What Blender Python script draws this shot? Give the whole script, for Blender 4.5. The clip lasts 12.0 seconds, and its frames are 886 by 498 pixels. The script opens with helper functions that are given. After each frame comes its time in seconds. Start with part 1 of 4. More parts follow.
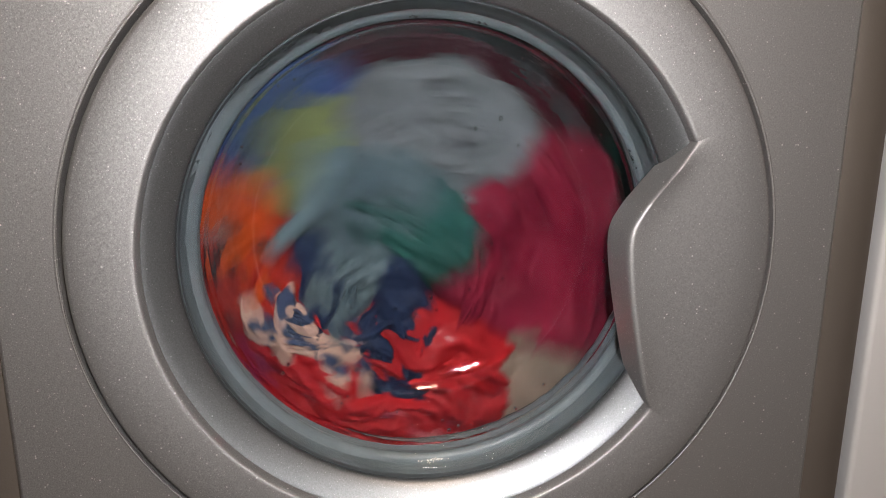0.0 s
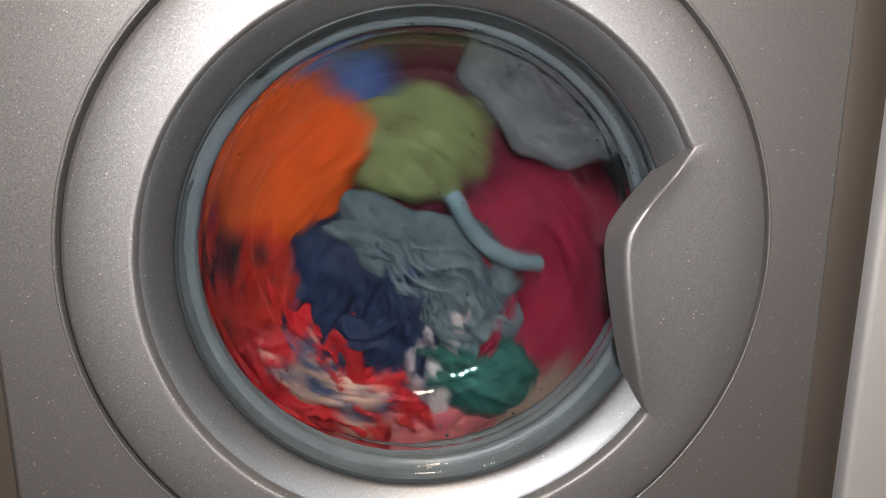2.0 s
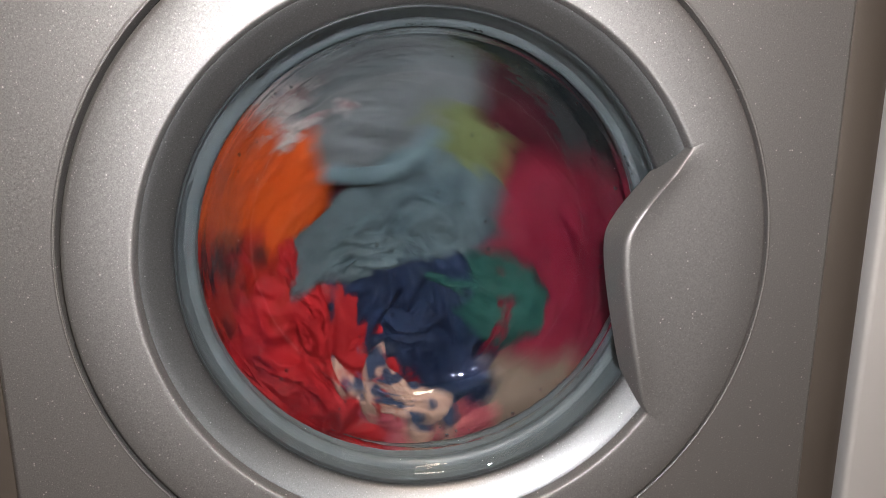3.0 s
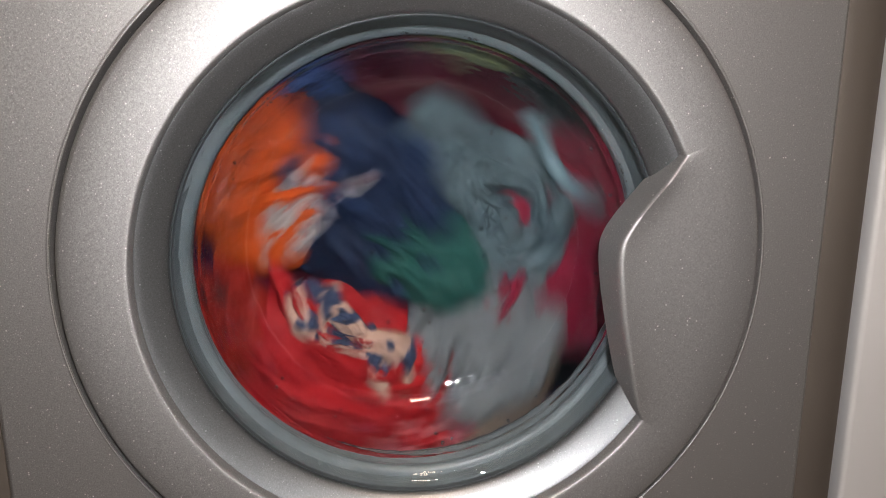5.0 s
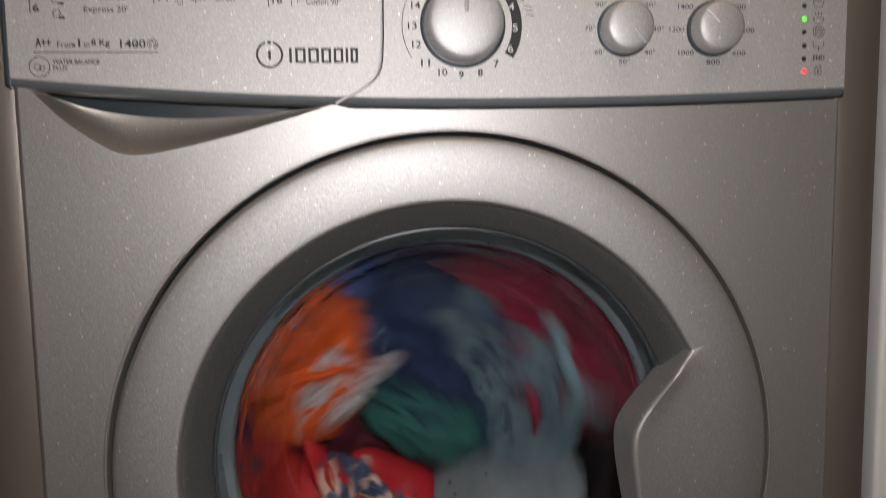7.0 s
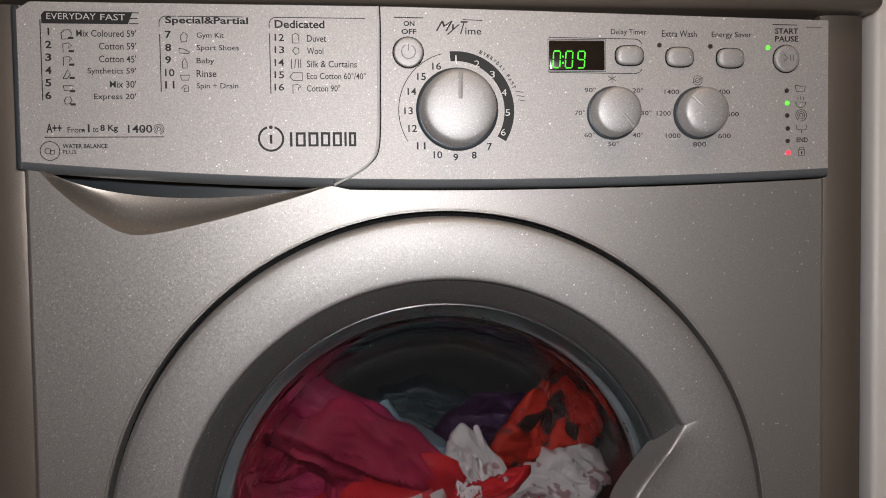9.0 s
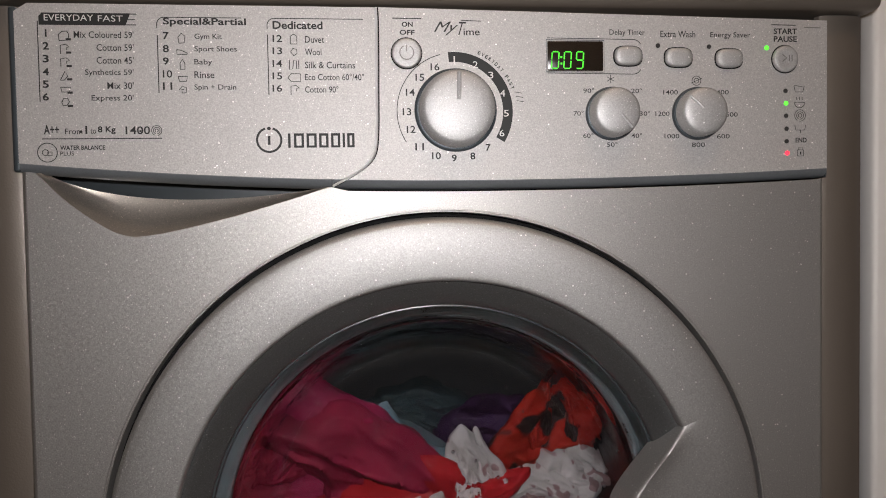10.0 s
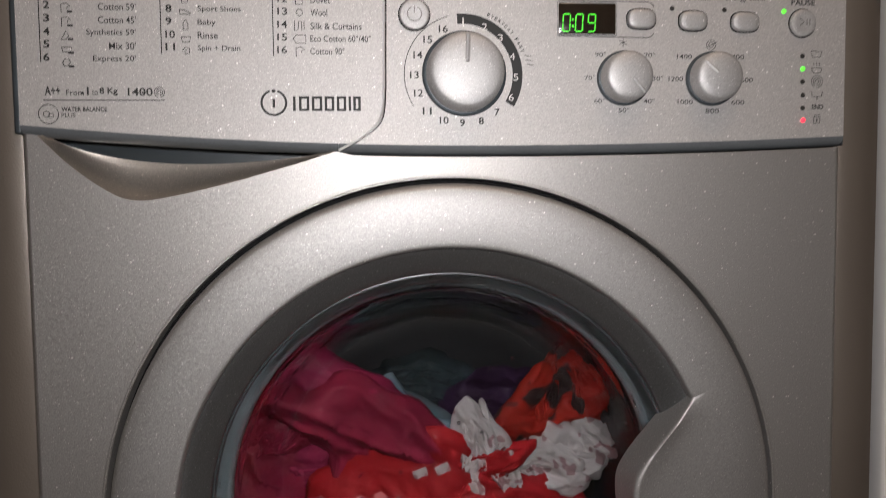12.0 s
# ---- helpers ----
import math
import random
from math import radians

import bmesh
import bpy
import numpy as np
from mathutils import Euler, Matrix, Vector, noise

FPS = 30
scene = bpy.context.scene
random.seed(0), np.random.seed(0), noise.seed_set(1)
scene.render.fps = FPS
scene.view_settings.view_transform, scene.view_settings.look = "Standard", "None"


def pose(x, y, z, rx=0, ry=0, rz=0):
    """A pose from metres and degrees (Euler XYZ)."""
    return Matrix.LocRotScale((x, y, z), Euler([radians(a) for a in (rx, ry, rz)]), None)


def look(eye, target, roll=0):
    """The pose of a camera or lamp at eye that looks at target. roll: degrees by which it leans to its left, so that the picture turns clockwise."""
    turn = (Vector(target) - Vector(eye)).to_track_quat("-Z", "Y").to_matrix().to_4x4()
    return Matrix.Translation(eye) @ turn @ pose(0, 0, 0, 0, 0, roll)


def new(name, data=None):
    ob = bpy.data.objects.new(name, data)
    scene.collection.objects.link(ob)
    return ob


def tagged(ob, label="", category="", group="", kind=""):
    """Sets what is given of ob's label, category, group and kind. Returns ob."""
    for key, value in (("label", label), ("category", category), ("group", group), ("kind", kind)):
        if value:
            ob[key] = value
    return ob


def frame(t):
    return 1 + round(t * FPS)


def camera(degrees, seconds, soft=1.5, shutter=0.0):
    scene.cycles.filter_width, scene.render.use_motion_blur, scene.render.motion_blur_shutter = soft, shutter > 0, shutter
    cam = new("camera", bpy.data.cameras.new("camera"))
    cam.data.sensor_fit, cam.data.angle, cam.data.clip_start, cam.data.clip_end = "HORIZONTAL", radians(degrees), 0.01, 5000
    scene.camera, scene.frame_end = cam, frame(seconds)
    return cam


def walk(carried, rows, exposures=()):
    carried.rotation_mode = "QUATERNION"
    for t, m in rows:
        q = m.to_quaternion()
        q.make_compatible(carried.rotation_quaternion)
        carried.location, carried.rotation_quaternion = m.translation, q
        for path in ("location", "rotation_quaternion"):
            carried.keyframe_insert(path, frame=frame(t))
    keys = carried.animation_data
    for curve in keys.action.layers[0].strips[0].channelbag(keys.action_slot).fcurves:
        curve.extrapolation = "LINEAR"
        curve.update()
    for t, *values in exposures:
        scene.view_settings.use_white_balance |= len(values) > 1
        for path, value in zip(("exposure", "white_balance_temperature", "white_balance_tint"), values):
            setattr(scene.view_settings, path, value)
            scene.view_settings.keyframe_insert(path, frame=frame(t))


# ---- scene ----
cam = camera(61.0, 12.0, soft=1.0, shutter=0.8)
ZC = 0.46          # height of the door's centre above the floor
ROWS = [
    (0, -0.0558, -0.4632, 0.1231, 76.27, -0.16, -7.39),
    (0.5, -0.0560, -0.4636, 0.1236, 76.35, -0.10, -7.39),
    (1, -0.0559, -0.4641, 0.1239, 76.38, -0.04, -7.45),
    (1.5, -0.0558, -0.4646, 0.1245, 76.47, -0.03, -7.48),
    (2, -0.0555, -0.4649, 0.1249, 76.55, -0.04, -7.55),
    (2.5, -0.0555, -0.4650, 0.1250, 76.55, -0.02, -7.55),
    (3, -0.0553, -0.4653, 0.1251, 76.57, 0.03, -7.59),
    (5, -0.0543, -0.4659, 0.1269, 76.96, 0.08, -7.85),
    (5.5, -0.0540, -0.4661, 0.1268, 76.95, 0.16, -7.92),
    (6, -0.0558, -0.4714, 0.1346, 77.85, 0.35, -8.10),
    (6.2, -0.0493, -0.4726, 0.1590, 78.56, 1.56, -7.21),
    (6.5, -0.0546, -0.4875, 0.1749, 82.02, 0.60, -6.91),
    (7, -0.0576, -0.4977, 0.2025, 84.13, 0.98, -6.19),
    (7.5, -0.0552, -0.5050, 0.2163, 86.07, 0.80, -5.66),
    (9.5, -0.0522, -0.5090, 0.2232, 87.82, 0.91, -5.97),
    (10, -0.0520, -0.5079, 0.2228, 87.88, 0.99, -5.96),
    (10.5, -0.0526, -0.5084, 0.2223, 87.94, 0.96, -5.88),
    (11, -0.0521, -0.5080, 0.2209, 87.84, 0.94, -5.88),
    (11.5, -0.0516, -0.5056, 0.2189, 87.73, 0.83, -5.87),
    (12, -0.0524, -0.5000, 0.2124, 86.50, 0.65, -5.52),
]
walk(cam, [(t, pose(x, y, z + ZC, rx, ry, rz)) for t, x, y, z, rx, ry, rz in ROWS],
     [(0.0, 0.25), (6.0, 0.25), (6.9, -0.3), (12.0, -0.3)])

# ---- light: a dim room with an added fill lamp; the torch carried beside the lens is built below ----
world = bpy.data.worlds.new("room_light")
scene.world = world
world.use_nodes = True
world.node_tree.nodes["Background"].inputs[0].default_value = (1.0, 0.86, 0.72, 1)
world.node_tree.nodes["Background"].inputs[1].default_value = 0.05


def area_lamp(name, m, size, power, colour):
    d = bpy.data.lights.new(name, "AREA")
    d.shape, d.size, d.energy, d.color = "DISK", size, power, colour
    ob = new(name, d)
    ob.matrix_world = m
    return ob


# unseen warm lamp overhead, added as fill to lift the darker right side
area_lamp("warm_fill_lamp", look((0.2, -1.1, 2.42), (0.2, -1.1, 0)), 0.3, 15.0, (1.0, 0.75, 0.56))


# ---- materials ----
def rgb(r, g, b):
    return (r, g, b, 1)


def material(name, base, rough=0.5, metal=0.0, var=0.12, scale=60.0, bump=0.0, bscale=400.0, coat=0.0, spec=0.5, detail=4.0, sheen=0.0):
    m = bpy.data.materials.new(name)
    m.use_nodes = True
    nt = m.node_tree
    n, l = nt.nodes, nt.links
    p = n["Principled BSDF"]
    p.inputs["Roughness"].default_value = rough
    p.inputs["Metallic"].default_value = metal
    p.inputs["Coat Weight"].default_value = coat
    p.inputs["Coat Roughness"].default_value = 0.14
    p.inputs["Specular IOR Level"].default_value = spec
    p.inputs["Sheen Weight"].default_value = sheen
    tc = n.new("ShaderNodeTexCoord")
    nz = n.new("ShaderNodeTexNoise")
    nz.inputs["Scale"].default_value = scale
    nz.inputs["Detail"].default_value = detail
    l.new(tc.outputs["Object"], nz.inputs["Vector"])
    ramp = n.new("ShaderNodeMapRange")
    ramp.inputs[1].default_value, ramp.inputs[2].default_value = 0.3, 0.7
    ramp.inputs[3].default_value, ramp.inputs[4].default_value = 1 - var, 1 + var
    l.new(nz.outputs["Fac"], ramp.inputs[0])
    mx = n.new("ShaderNodeVectorMath")
    mx.operation = "SCALE"
    mx.inputs[0].default_value = base[:3]
    l.new(ramp.outputs[0], mx.inputs["Scale"])
    l.new(mx.outputs[0], p.inputs["Base Color"])
    if bump:
        bz = n.new("ShaderNodeTexNoise")
        bz.inputs["Scale"].default_value = bscale
        bz.inputs["Detail"].default_value = 3
        l.new(tc.outputs["Object"], bz.inputs["Vector"])
        bp = n.new("ShaderNodeBump")
        bp.inputs["Strength"].default_value = bump
        bp.inputs["Distance"].default_value = 0.001
        l.new(bz.outputs["Fac"], bp.inputs["Height"])
        l.new(bp.outputs[0], p.inputs["Normal"])
    return m


def silver_paint(name, base, rough=0.50, metal=0.80, flake=0.15):
    """Metallic lacquer: a fine grain of flakes, some of which glint; sparkle is also painted into the colour."""
    m = material(name, base, rough, metal, 0.14, 1100.0, detail=2.0)
    nt = m.node_tree
    n, l = nt.nodes, nt.links
    p = n["Principled BSDF"]
    tc = n["Texture Coordinate"]
    vo = n.new("ShaderNodeTexVoronoi")
    vo.inputs["Scale"].default_value = 2100
    l.new(tc.outputs["Object"], vo.inputs["Vector"])
    geo = n.new("ShaderNodeNewGeometry")
    sub = n.new("ShaderNodeVectorMath")
    sub.operation = "SUBTRACT"
    sub.inputs[1].default_value = (0.5, 0.5, 0.5)
    l.new(vo.outputs["Color"], sub.inputs[0])
    sc = n.new("ShaderNodeVectorMath")
    sc.operation = "SCALE"
    sc.inputs["Scale"].default_value = flake
    l.new(sub.outputs[0], sc.inputs[0])
    ad = n.new("ShaderNodeVectorMath")
    ad.operation = "ADD"
    l.new(geo.outputs["Normal"], ad.inputs[0])
    l.new(sc.outputs[0], ad.inputs[1])
    no = n.new("ShaderNodeVectorMath")
    no.operation = "NORMALIZE"
    l.new(ad.outputs[0], no.inputs[0])
    l.new(no.outputs[0], p.inputs["Normal"])
    # mica flecks in the lacquer, their sparkle painted in as brighter base colour
    pick = n.new("ShaderNodeSeparateColor")
    l.new(vo.outputs["Color"], pick.inputs[0])
    mr = n.new("ShaderNodeMapRange")
    mr.inputs[1].default_value, mr.inputs[2].default_value = 0.984, 0.994
    mr.inputs[3].default_value, mr.inputs[4].default_value = 1.0, 1.65
    l.new(pick.outputs[2], mr.inputs[0])
    # a few larger glints, far apart, painted as bright dots in the base colour
    big = n.new("ShaderNodeTexVoronoi")
    big.inputs["Scale"].default_value = 620
    l.new(tc.outputs["Object"], big.inputs["Vector"])
    rare = n.new("ShaderNodeSeparateColor")
    l.new(big.outputs["Color"], rare.inputs[0])
    chosen = n.new("ShaderNodeMath")
    chosen.operation = "GREATER_THAN"
    chosen.inputs[1].default_value = 0.991
    l.new(rare.outputs[0], chosen.inputs[0])
    core = n.new("ShaderNodeMapRange")
    core.inputs[1].default_value, core.inputs[2].default_value = 0.45, 0.15
    core.inputs[3].default_value, core.inputs[4].default_value = 0.0, 1.4
    l.new(big.outputs["Distance"], core.inputs[0])
    glint = n.new("ShaderNodeMath")
    glint.operation = "MULTIPLY"
    l.new(chosen.outputs[0], glint.inputs[0])
    l.new(core.outputs[0], glint.inputs[1])
    both = n.new("ShaderNodeMath")
    both.operation = "ADD"
    l.new(mr.outputs[0], both.inputs[0])
    l.new(glint.outputs[0], both.inputs[1])
    up = n.new("ShaderNodeVectorMath")
    up.operation = "SCALE"
    l.new(p.inputs["Base Color"].links[0].from_socket, up.inputs[0])
    l.new(both.outputs[0], up.inputs["Scale"])
    l.new(up.outputs[0], p.inputs["Base Color"])
    return m


def cloth(name, base, var=0.25, stripe=None, spots=None, rough=0.72):
    m = material(name, base, rough, 0.0, var, 22.0, 0.55, 230.0, coat=0.05, spec=0.12)
    nt = m.node_tree
    n, l = nt.nodes, nt.links
    p = n["Principled BSDF"]
    src = p.inputs["Base Color"].links[0].from_socket
    tc = n["Texture Coordinate"]
    if stripe:
        colour, freq, width = stripe
        w = n.new("ShaderNodeTexWave")
        w.inputs["Scale"].default_value = freq
        w.inputs["Distortion"].default_value = 2.5
        w.inputs["Detail"].default_value = 1.5
        w.inputs["Detail Scale"].default_value = 0.6
        l.new(tc.outputs["Object"], w.inputs["Vector"])
        fac = w.outputs["Fac"]
        lo = width
    elif spots:
        colour, freq, width = spots
        w = n.new("ShaderNodeTexNoise")
        w.inputs["Scale"].default_value = freq
        w.inputs["Detail"].default_value = 1.0
        l.new(tc.outputs["Object"], w.inputs["Vector"])
        fac = w.outputs["Fac"]
        lo = width
    else:
        return m
    mr = n.new("ShaderNodeMapRange")
    mr.inputs[1].default_value, mr.inputs[2].default_value = lo, lo + 0.04
    l.new(fac, mr.inputs[0])
    mix = n.new("ShaderNodeMix")
    mix.data_type = "RGBA"
    l.new(mr.outputs[0], mix.inputs[0])
    l.new(src, mix.inputs[6])
    mix.inputs[7].default_value = colour
    l.new(mix.outputs[2], p.inputs["Base Color"])
    return m


def glow(name, colour, strength):
    m = bpy.data.materials.new(name)
    m.use_nodes = True
    p = m.node_tree.nodes["Principled BSDF"]
    p.inputs["Base Color"].default_value = colour
    p.inputs["Emission Color"].default_value = colour
    p.inputs["Emission Strength"].default_value = strength
    return m


def glass(name, tint=(0.97, 0.99, 1.0, 1), rough=0.0, ior=1.47):
    m = bpy.data.materials.new(name)
    m.use_nodes = True
    p = m.node_tree.nodes["Principled BSDF"]
    p.inputs["Base Color"].default_value = tint
    p.inputs["Roughness"].default_value = rough
    p.inputs["IOR"].default_value = ior
    p.inputs["Transmission Weight"].default_value = 1.0
    # moulded glass is never quite even
    n, l = m.node_tree.nodes, m.node_tree.links
    tc, nz, bp = n.new("ShaderNodeTexCoord"), n.new("ShaderNodeTexNoise"), n.new("ShaderNodeBump")
    nz.inputs["Scale"].default_value, nz.inputs["Detail"].default_value = 38.0, 2.0
    bp.inputs["Strength"].default_value, bp.inputs["Distance"].default_value = 0.20, 0.004
    l.new(tc.outputs["Object"], nz.inputs["Vector"])
    l.new(nz.outputs["Fac"], bp.inputs["Height"])
    l.new(bp.outputs[0], p.inputs["Normal"])
    return m


M_SILVER = silver_paint("silver_lacquer", (0.425, 0.408, 0.392))
M_PANEL = silver_paint("silver_panel_lacquer", (0.505, 0.485, 0.472), 0.60, 0.6)
M_RING = silver_paint("silver_door_lacquer", (0.415, 0.403, 0.392), 0.53)
M_BUTTON = silver_paint("silver_button_lacquer", (0.50, 0.49, 0.485), 0.55, 0.65, 0.05)
M_EDGE = material("blue_grey_edge_plastic", (0.055, 0.066, 0.074), 0.42, 0.3, 0.05)
M_LOW = material("silver_blue_edge_lacquer", (0.21, 0.225, 0.24), 0.42, 0.5, 0.06, 900)
M_BEZEL = silver_paint("silver_bezel_lacquer", (0.265, 0.27, 0.275), 0.42, 0.92, 0.08)
M_RUBBER = material("blue_grey_rubber", (0.086, 0.102, 0.110), 0.34, 0.0, 0.1, 40, 0.08, 300)
M_SEAL = material("dark_grey_seal_rubber", (0.048, 0.056, 0.060), 0.32, 0.0, 0.1, 40, 0.08, 300)
M_DARK = material("black_gap_plastic", (0.008, 0.008, 0.008), 0.7, 0.0, 0.1, spec=0.1)
M_INK = material("dark_printing_ink", (0.010, 0.010, 0.010), 0.6, 0.0, 0.05)
M_THIN = material("grey_printing_ink", (0.017, 0.016, 0.016), 0.6, 0.0, 0.05)
M_FAINT = material("faint_printing_ink", (0.20, 0.19, 0.18), 0.6, 0.0, 0.05)
M_LIGHT = material("pale_printing_ink", (0.62, 0.6, 0.58), 0.5, 0.0, 0.05)
M_CHROME = material("bright_trim", (0.72, 0.72, 0.72), 0.35, 0.3, 0.03)
# silver lacquer again, with the room's warm reflection put into its base colour
M_RECESS = silver_paint("warm_reflecting_recess_lacquer", (0.56, 0.50, 0.44), 0.38, 0.8, 0.03)
M_RECBACK = material("dark_recess_sheet", (0.024, 0.031, 0.035), 0.4, 0.0, 0.1, 40)
M_CAB = material("silver_brown_cabinet_paint", (0.155, 0.130, 0.108), 0.42, 0.35, 0.06, 8, 0.12, 700)
# near-black base: the shade inside the drum is put into the steel's colour
M_STEEL = material("shade_dark_drum_steel", (0.016, 0.0175, 0.021), 0.42, 0.6, 0.1, 30)
M_WHITE = material("white_cabinet_paint", (0.66, 0.63, 0.605), 0.5, 0.0, 0.03, 12, 0.03, 200)
M_WALL = material("plain_wall_paint", (0.16, 0.14, 0.12), 0.85, 0.0, 0.06, 5, 0.1, 150)
M_FLOOR = material("floor_tile", (0.13, 0.115, 0.10), 0.5, 0.0, 0.12, 6)
M_DISPLAY = material("dark_display_window", (0.02, 0.014, 0.010), 0.18, 0.0, 0.05, coat=0.2)
M_GREEN = glow("green_digits", (0.08, 0.80, 0.04, 1), 0.68)
M_GREENLED = glow("green_led", (0.12, 0.95, 0.05, 1), 1.3)
M_REDLED = glow("red_led", (1.0, 0.03, 0.06, 1), 2.2)
M_TORCH = glow("white_torch_light", (0.99, 0.966, 0.978, 1), 2950.0)
M_LEDOFF = material("unlit_led", (0.03, 0.028, 0.027), 0.4)
M_GLASS = glass("door_glass", (0.80, 0.83, 0.84, 1))


# ---- mesh helpers ----
def mesh_of(name, bm, mat, smooth=True, angle=35):
    bmesh.ops.recalc_face_normals(bm, faces=bm.faces)
    me = bpy.data.meshes.new(name)
    if smooth:
        for f in bm.faces:
            f.smooth = True
        lim = radians(angle)
        for e in bm.edges:
            if len(e.link_faces) == 2 and e.calc_face_angle(0) > lim:
                e.smooth = False
    bm.to_mesh(me)
    bm.free()
    me.materials.append(mat)
    return me


def part(name, bm, mat, parent=None, label="", smooth=True, angle=35):
    ob = new(name, mesh_of(name, bm, mat, smooth, angle))
    ob.parent = parent
    if label:
        tagged(ob, label)
    return ob


def loft(rings, closed=True, caps=(False, False)):
    """A skin over rings of points with the same count; closed: each ring is a loop."""
    bm = bmesh.new()
    vs = [[bm.verts.new(p) for p in ring] for ring in rings]
    k = len(vs[0])
    for a, b in zip(vs, vs[1:]):
        for i in range(k if closed else k - 1):
            j = (i + 1) % k
            bm.faces.new((a[i], a[j], b[j], b[i]))
    if caps[0]:
        bm.faces.new(vs[0])
    if caps[1]:
        bm.faces.new(vs[-1])
    return bm


def lathe(profile, steps=128, cx=0.0, cz=0.0):
    """Turns (radius, y) round the y axis through (cx, cz)."""
    rings = []
    for r, y in profile:
        rings.append([(cx + r * math.cos(a), y, cz + r * math.sin(a)) for a in (2 * math.pi * i / steps for i in range(steps))])
    return loft(rings)


def disc_lathe(profile, steps=48, cx=0.0, cz=0.0):
    """The same, closed with a face at the first ring and at the last."""
    rings = []
    for r, y in profile:
        rings.append([(cx + r * math.cos(a), y, cz + r * math.sin(a)) for a in (2 * math.pi * i / steps for i in range(steps))])
    return loft(rings, caps=(True, True))


def box(x0, x1, y0, y1, z0, z1, bevel=0.0, seg=3, bm=None):
    bm = bm or bmesh.new()
    r = bmesh.ops.create_cube(bm, size=1)
    for v in r["verts"]:
        v.co = Vector((x0 + (v.co.x + .5) * (x1 - x0), y0 + (v.co.y + .5) * (y1 - y0), z0 + (v.co.z + .5) * (z1 - z0)))
    if bevel:
        es = list({e for v in r["verts"] for e in v.link_edges})
        bmesh.ops.bevel(bm, geom=es, offset=bevel, segments=seg, affect="EDGES", profile=0.5)
    return bm


def plate(loops, y_front, y_back):
    """A plate in the xz plane: loops[0] is its outline, the others are holes; walls run back to y_back."""
    bm = bmesh.new()
    edges = []
    for loop in loops:
        vs = [bm.verts.new((x, y_front, z)) for x, z in loop]
        es = [bm.edges.new((a, b)) for a, b in zip(vs, vs[1:] + vs[:1])]
        edges += es
    bmesh.ops.triangle_fill(bm, use_beauty=True, use_dissolve=False, edges=edges, normal=(0, -1, 0))
    if y_back is not None:
        r = bmesh.ops.extrude_edge_only(bm, edges=edges)
        for v in r["geom"]:
            if isinstance(v, bmesh.types.BMVert):
                v.co.y = y_back
    return bm


def tube_path(pts, radius, steps=8, closed=False):
    """A round bar along points."""
    pts = [Vector(p) for p in pts]
    rings = []
    k = len(pts)
    for i, p in enumerate(pts):
        a = pts[(i - 1) % k] if closed or i else p
        b = pts[(i + 1) % k] if closed or i < k - 1 else p
        d = (b - a).normalized()
        u = d.cross(Vector((0, 1, 0)))
        u = u.normalized() if u.length > 1e-4 else Vector((1, 0, 0))
        w = d.cross(u)
        rings.append([p + radius * (math.cos(q) * u + math.sin(q) * w) for q in (2 * math.pi * j / steps for j in range(steps))])
    if closed:
        rings.append(rings[0])
    bm = loft(rings, caps=(not closed, not closed))
    return bm


def strip(pts, width, y, thick=0.0002, closed=False):
    """A flat printed line of a width along (x, z) points, lying on the plane y."""
    bm = bmesh.new()
    pts = [Vector((p[0], p[1])) for p in pts]
    k = len(pts)
    pairs = []
    for i, p in enumerate(pts):
        a = pts[(i - 1) % k] if closed or i else p
        b = pts[(i + 1) % k] if closed or i < k - 1 else p
        d = (b - a).normalized()
        nrm = Vector((-d.y, d.x)) * width / 2
        pairs.append((p + nrm, p - nrm))
    if closed:
        pairs.append(pairs[0])
    rings = [[(a.x, y, a.y), (b.x, y, b.y), (b.x, y + thick, b.y), (a.x, y + thick, a.y)] for a, b in pairs]
    bm.free()
    return loft(rings, caps=(not closed, not closed))


def arc(cx, cz, r, a0, a1, steps=24):
    """Points of an arc; degrees clockwise from the top."""
    return [(cx + r * math.sin(radians(a0 + (a1 - a0) * i / steps)), cz + r * math.cos(radians(a0 + (a1 - a0) * i / steps))) for i in range(steps + 1)]


def circle(cx, cz, r, steps=96):
    return [(cx + r * math.cos(2 * math.pi * i / steps), cz + r * math.sin(2 * math.pi * i / steps)) for i in range(steps)]


def smooth_curve(keys, per=6):
    """Catmull-Rom through (x, z) keys."""
    out = []
    for i in range(len(keys) - 1):
        p0, p1, p2, p3 = keys[max(i - 1, 0)], keys[i], keys[i + 1], keys[min(i + 2, len(keys) - 1)]
        for j in range(per):
            t = j / per
            out.append(tuple(0.5 * (2 * b + (c - a) * t + (2 * a - 5 * b + 4 * c - d) * t * t + (3 * b - a - 3 * c + d) * t ** 3) for a, b, c, d in zip(p0, p1, p2, p3)))
    out.append(tuple(keys[-1]))
    return out


# ---- the room: unseen plain walls added to close the place, dark to keep reflections low ----
def slab(name, x0, x1, y0, y1, z0, z1, mat, label, category):
    ob = new(name, mesh_of(name, box(x0, x1, y0, y1, z0, z1), mat, False))
    return tagged(ob, label, category, kind="structure")


slab("floor", -1.4, 1.6, -2.2, 0.75, -0.1, 0.0, M_FLOOR, "plain brownish floor under the machine", "floor")
slab("ceiling", -1.4, 1.6, -2.2, 0.75, 2.5, 2.6, M_WHITE, "plain white ceiling above", "ceiling")
slab("wall_back", -1.4, 1.6, 0.65, 0.75, 0.0, 2.5, M_WALL, "plain wall behind the machine", "wall")
slab("wall_front", -1.4, 1.6, -2.3, -2.2, 0.0, 2.5, M_WALL, "plain wall facing the machine", "wall")
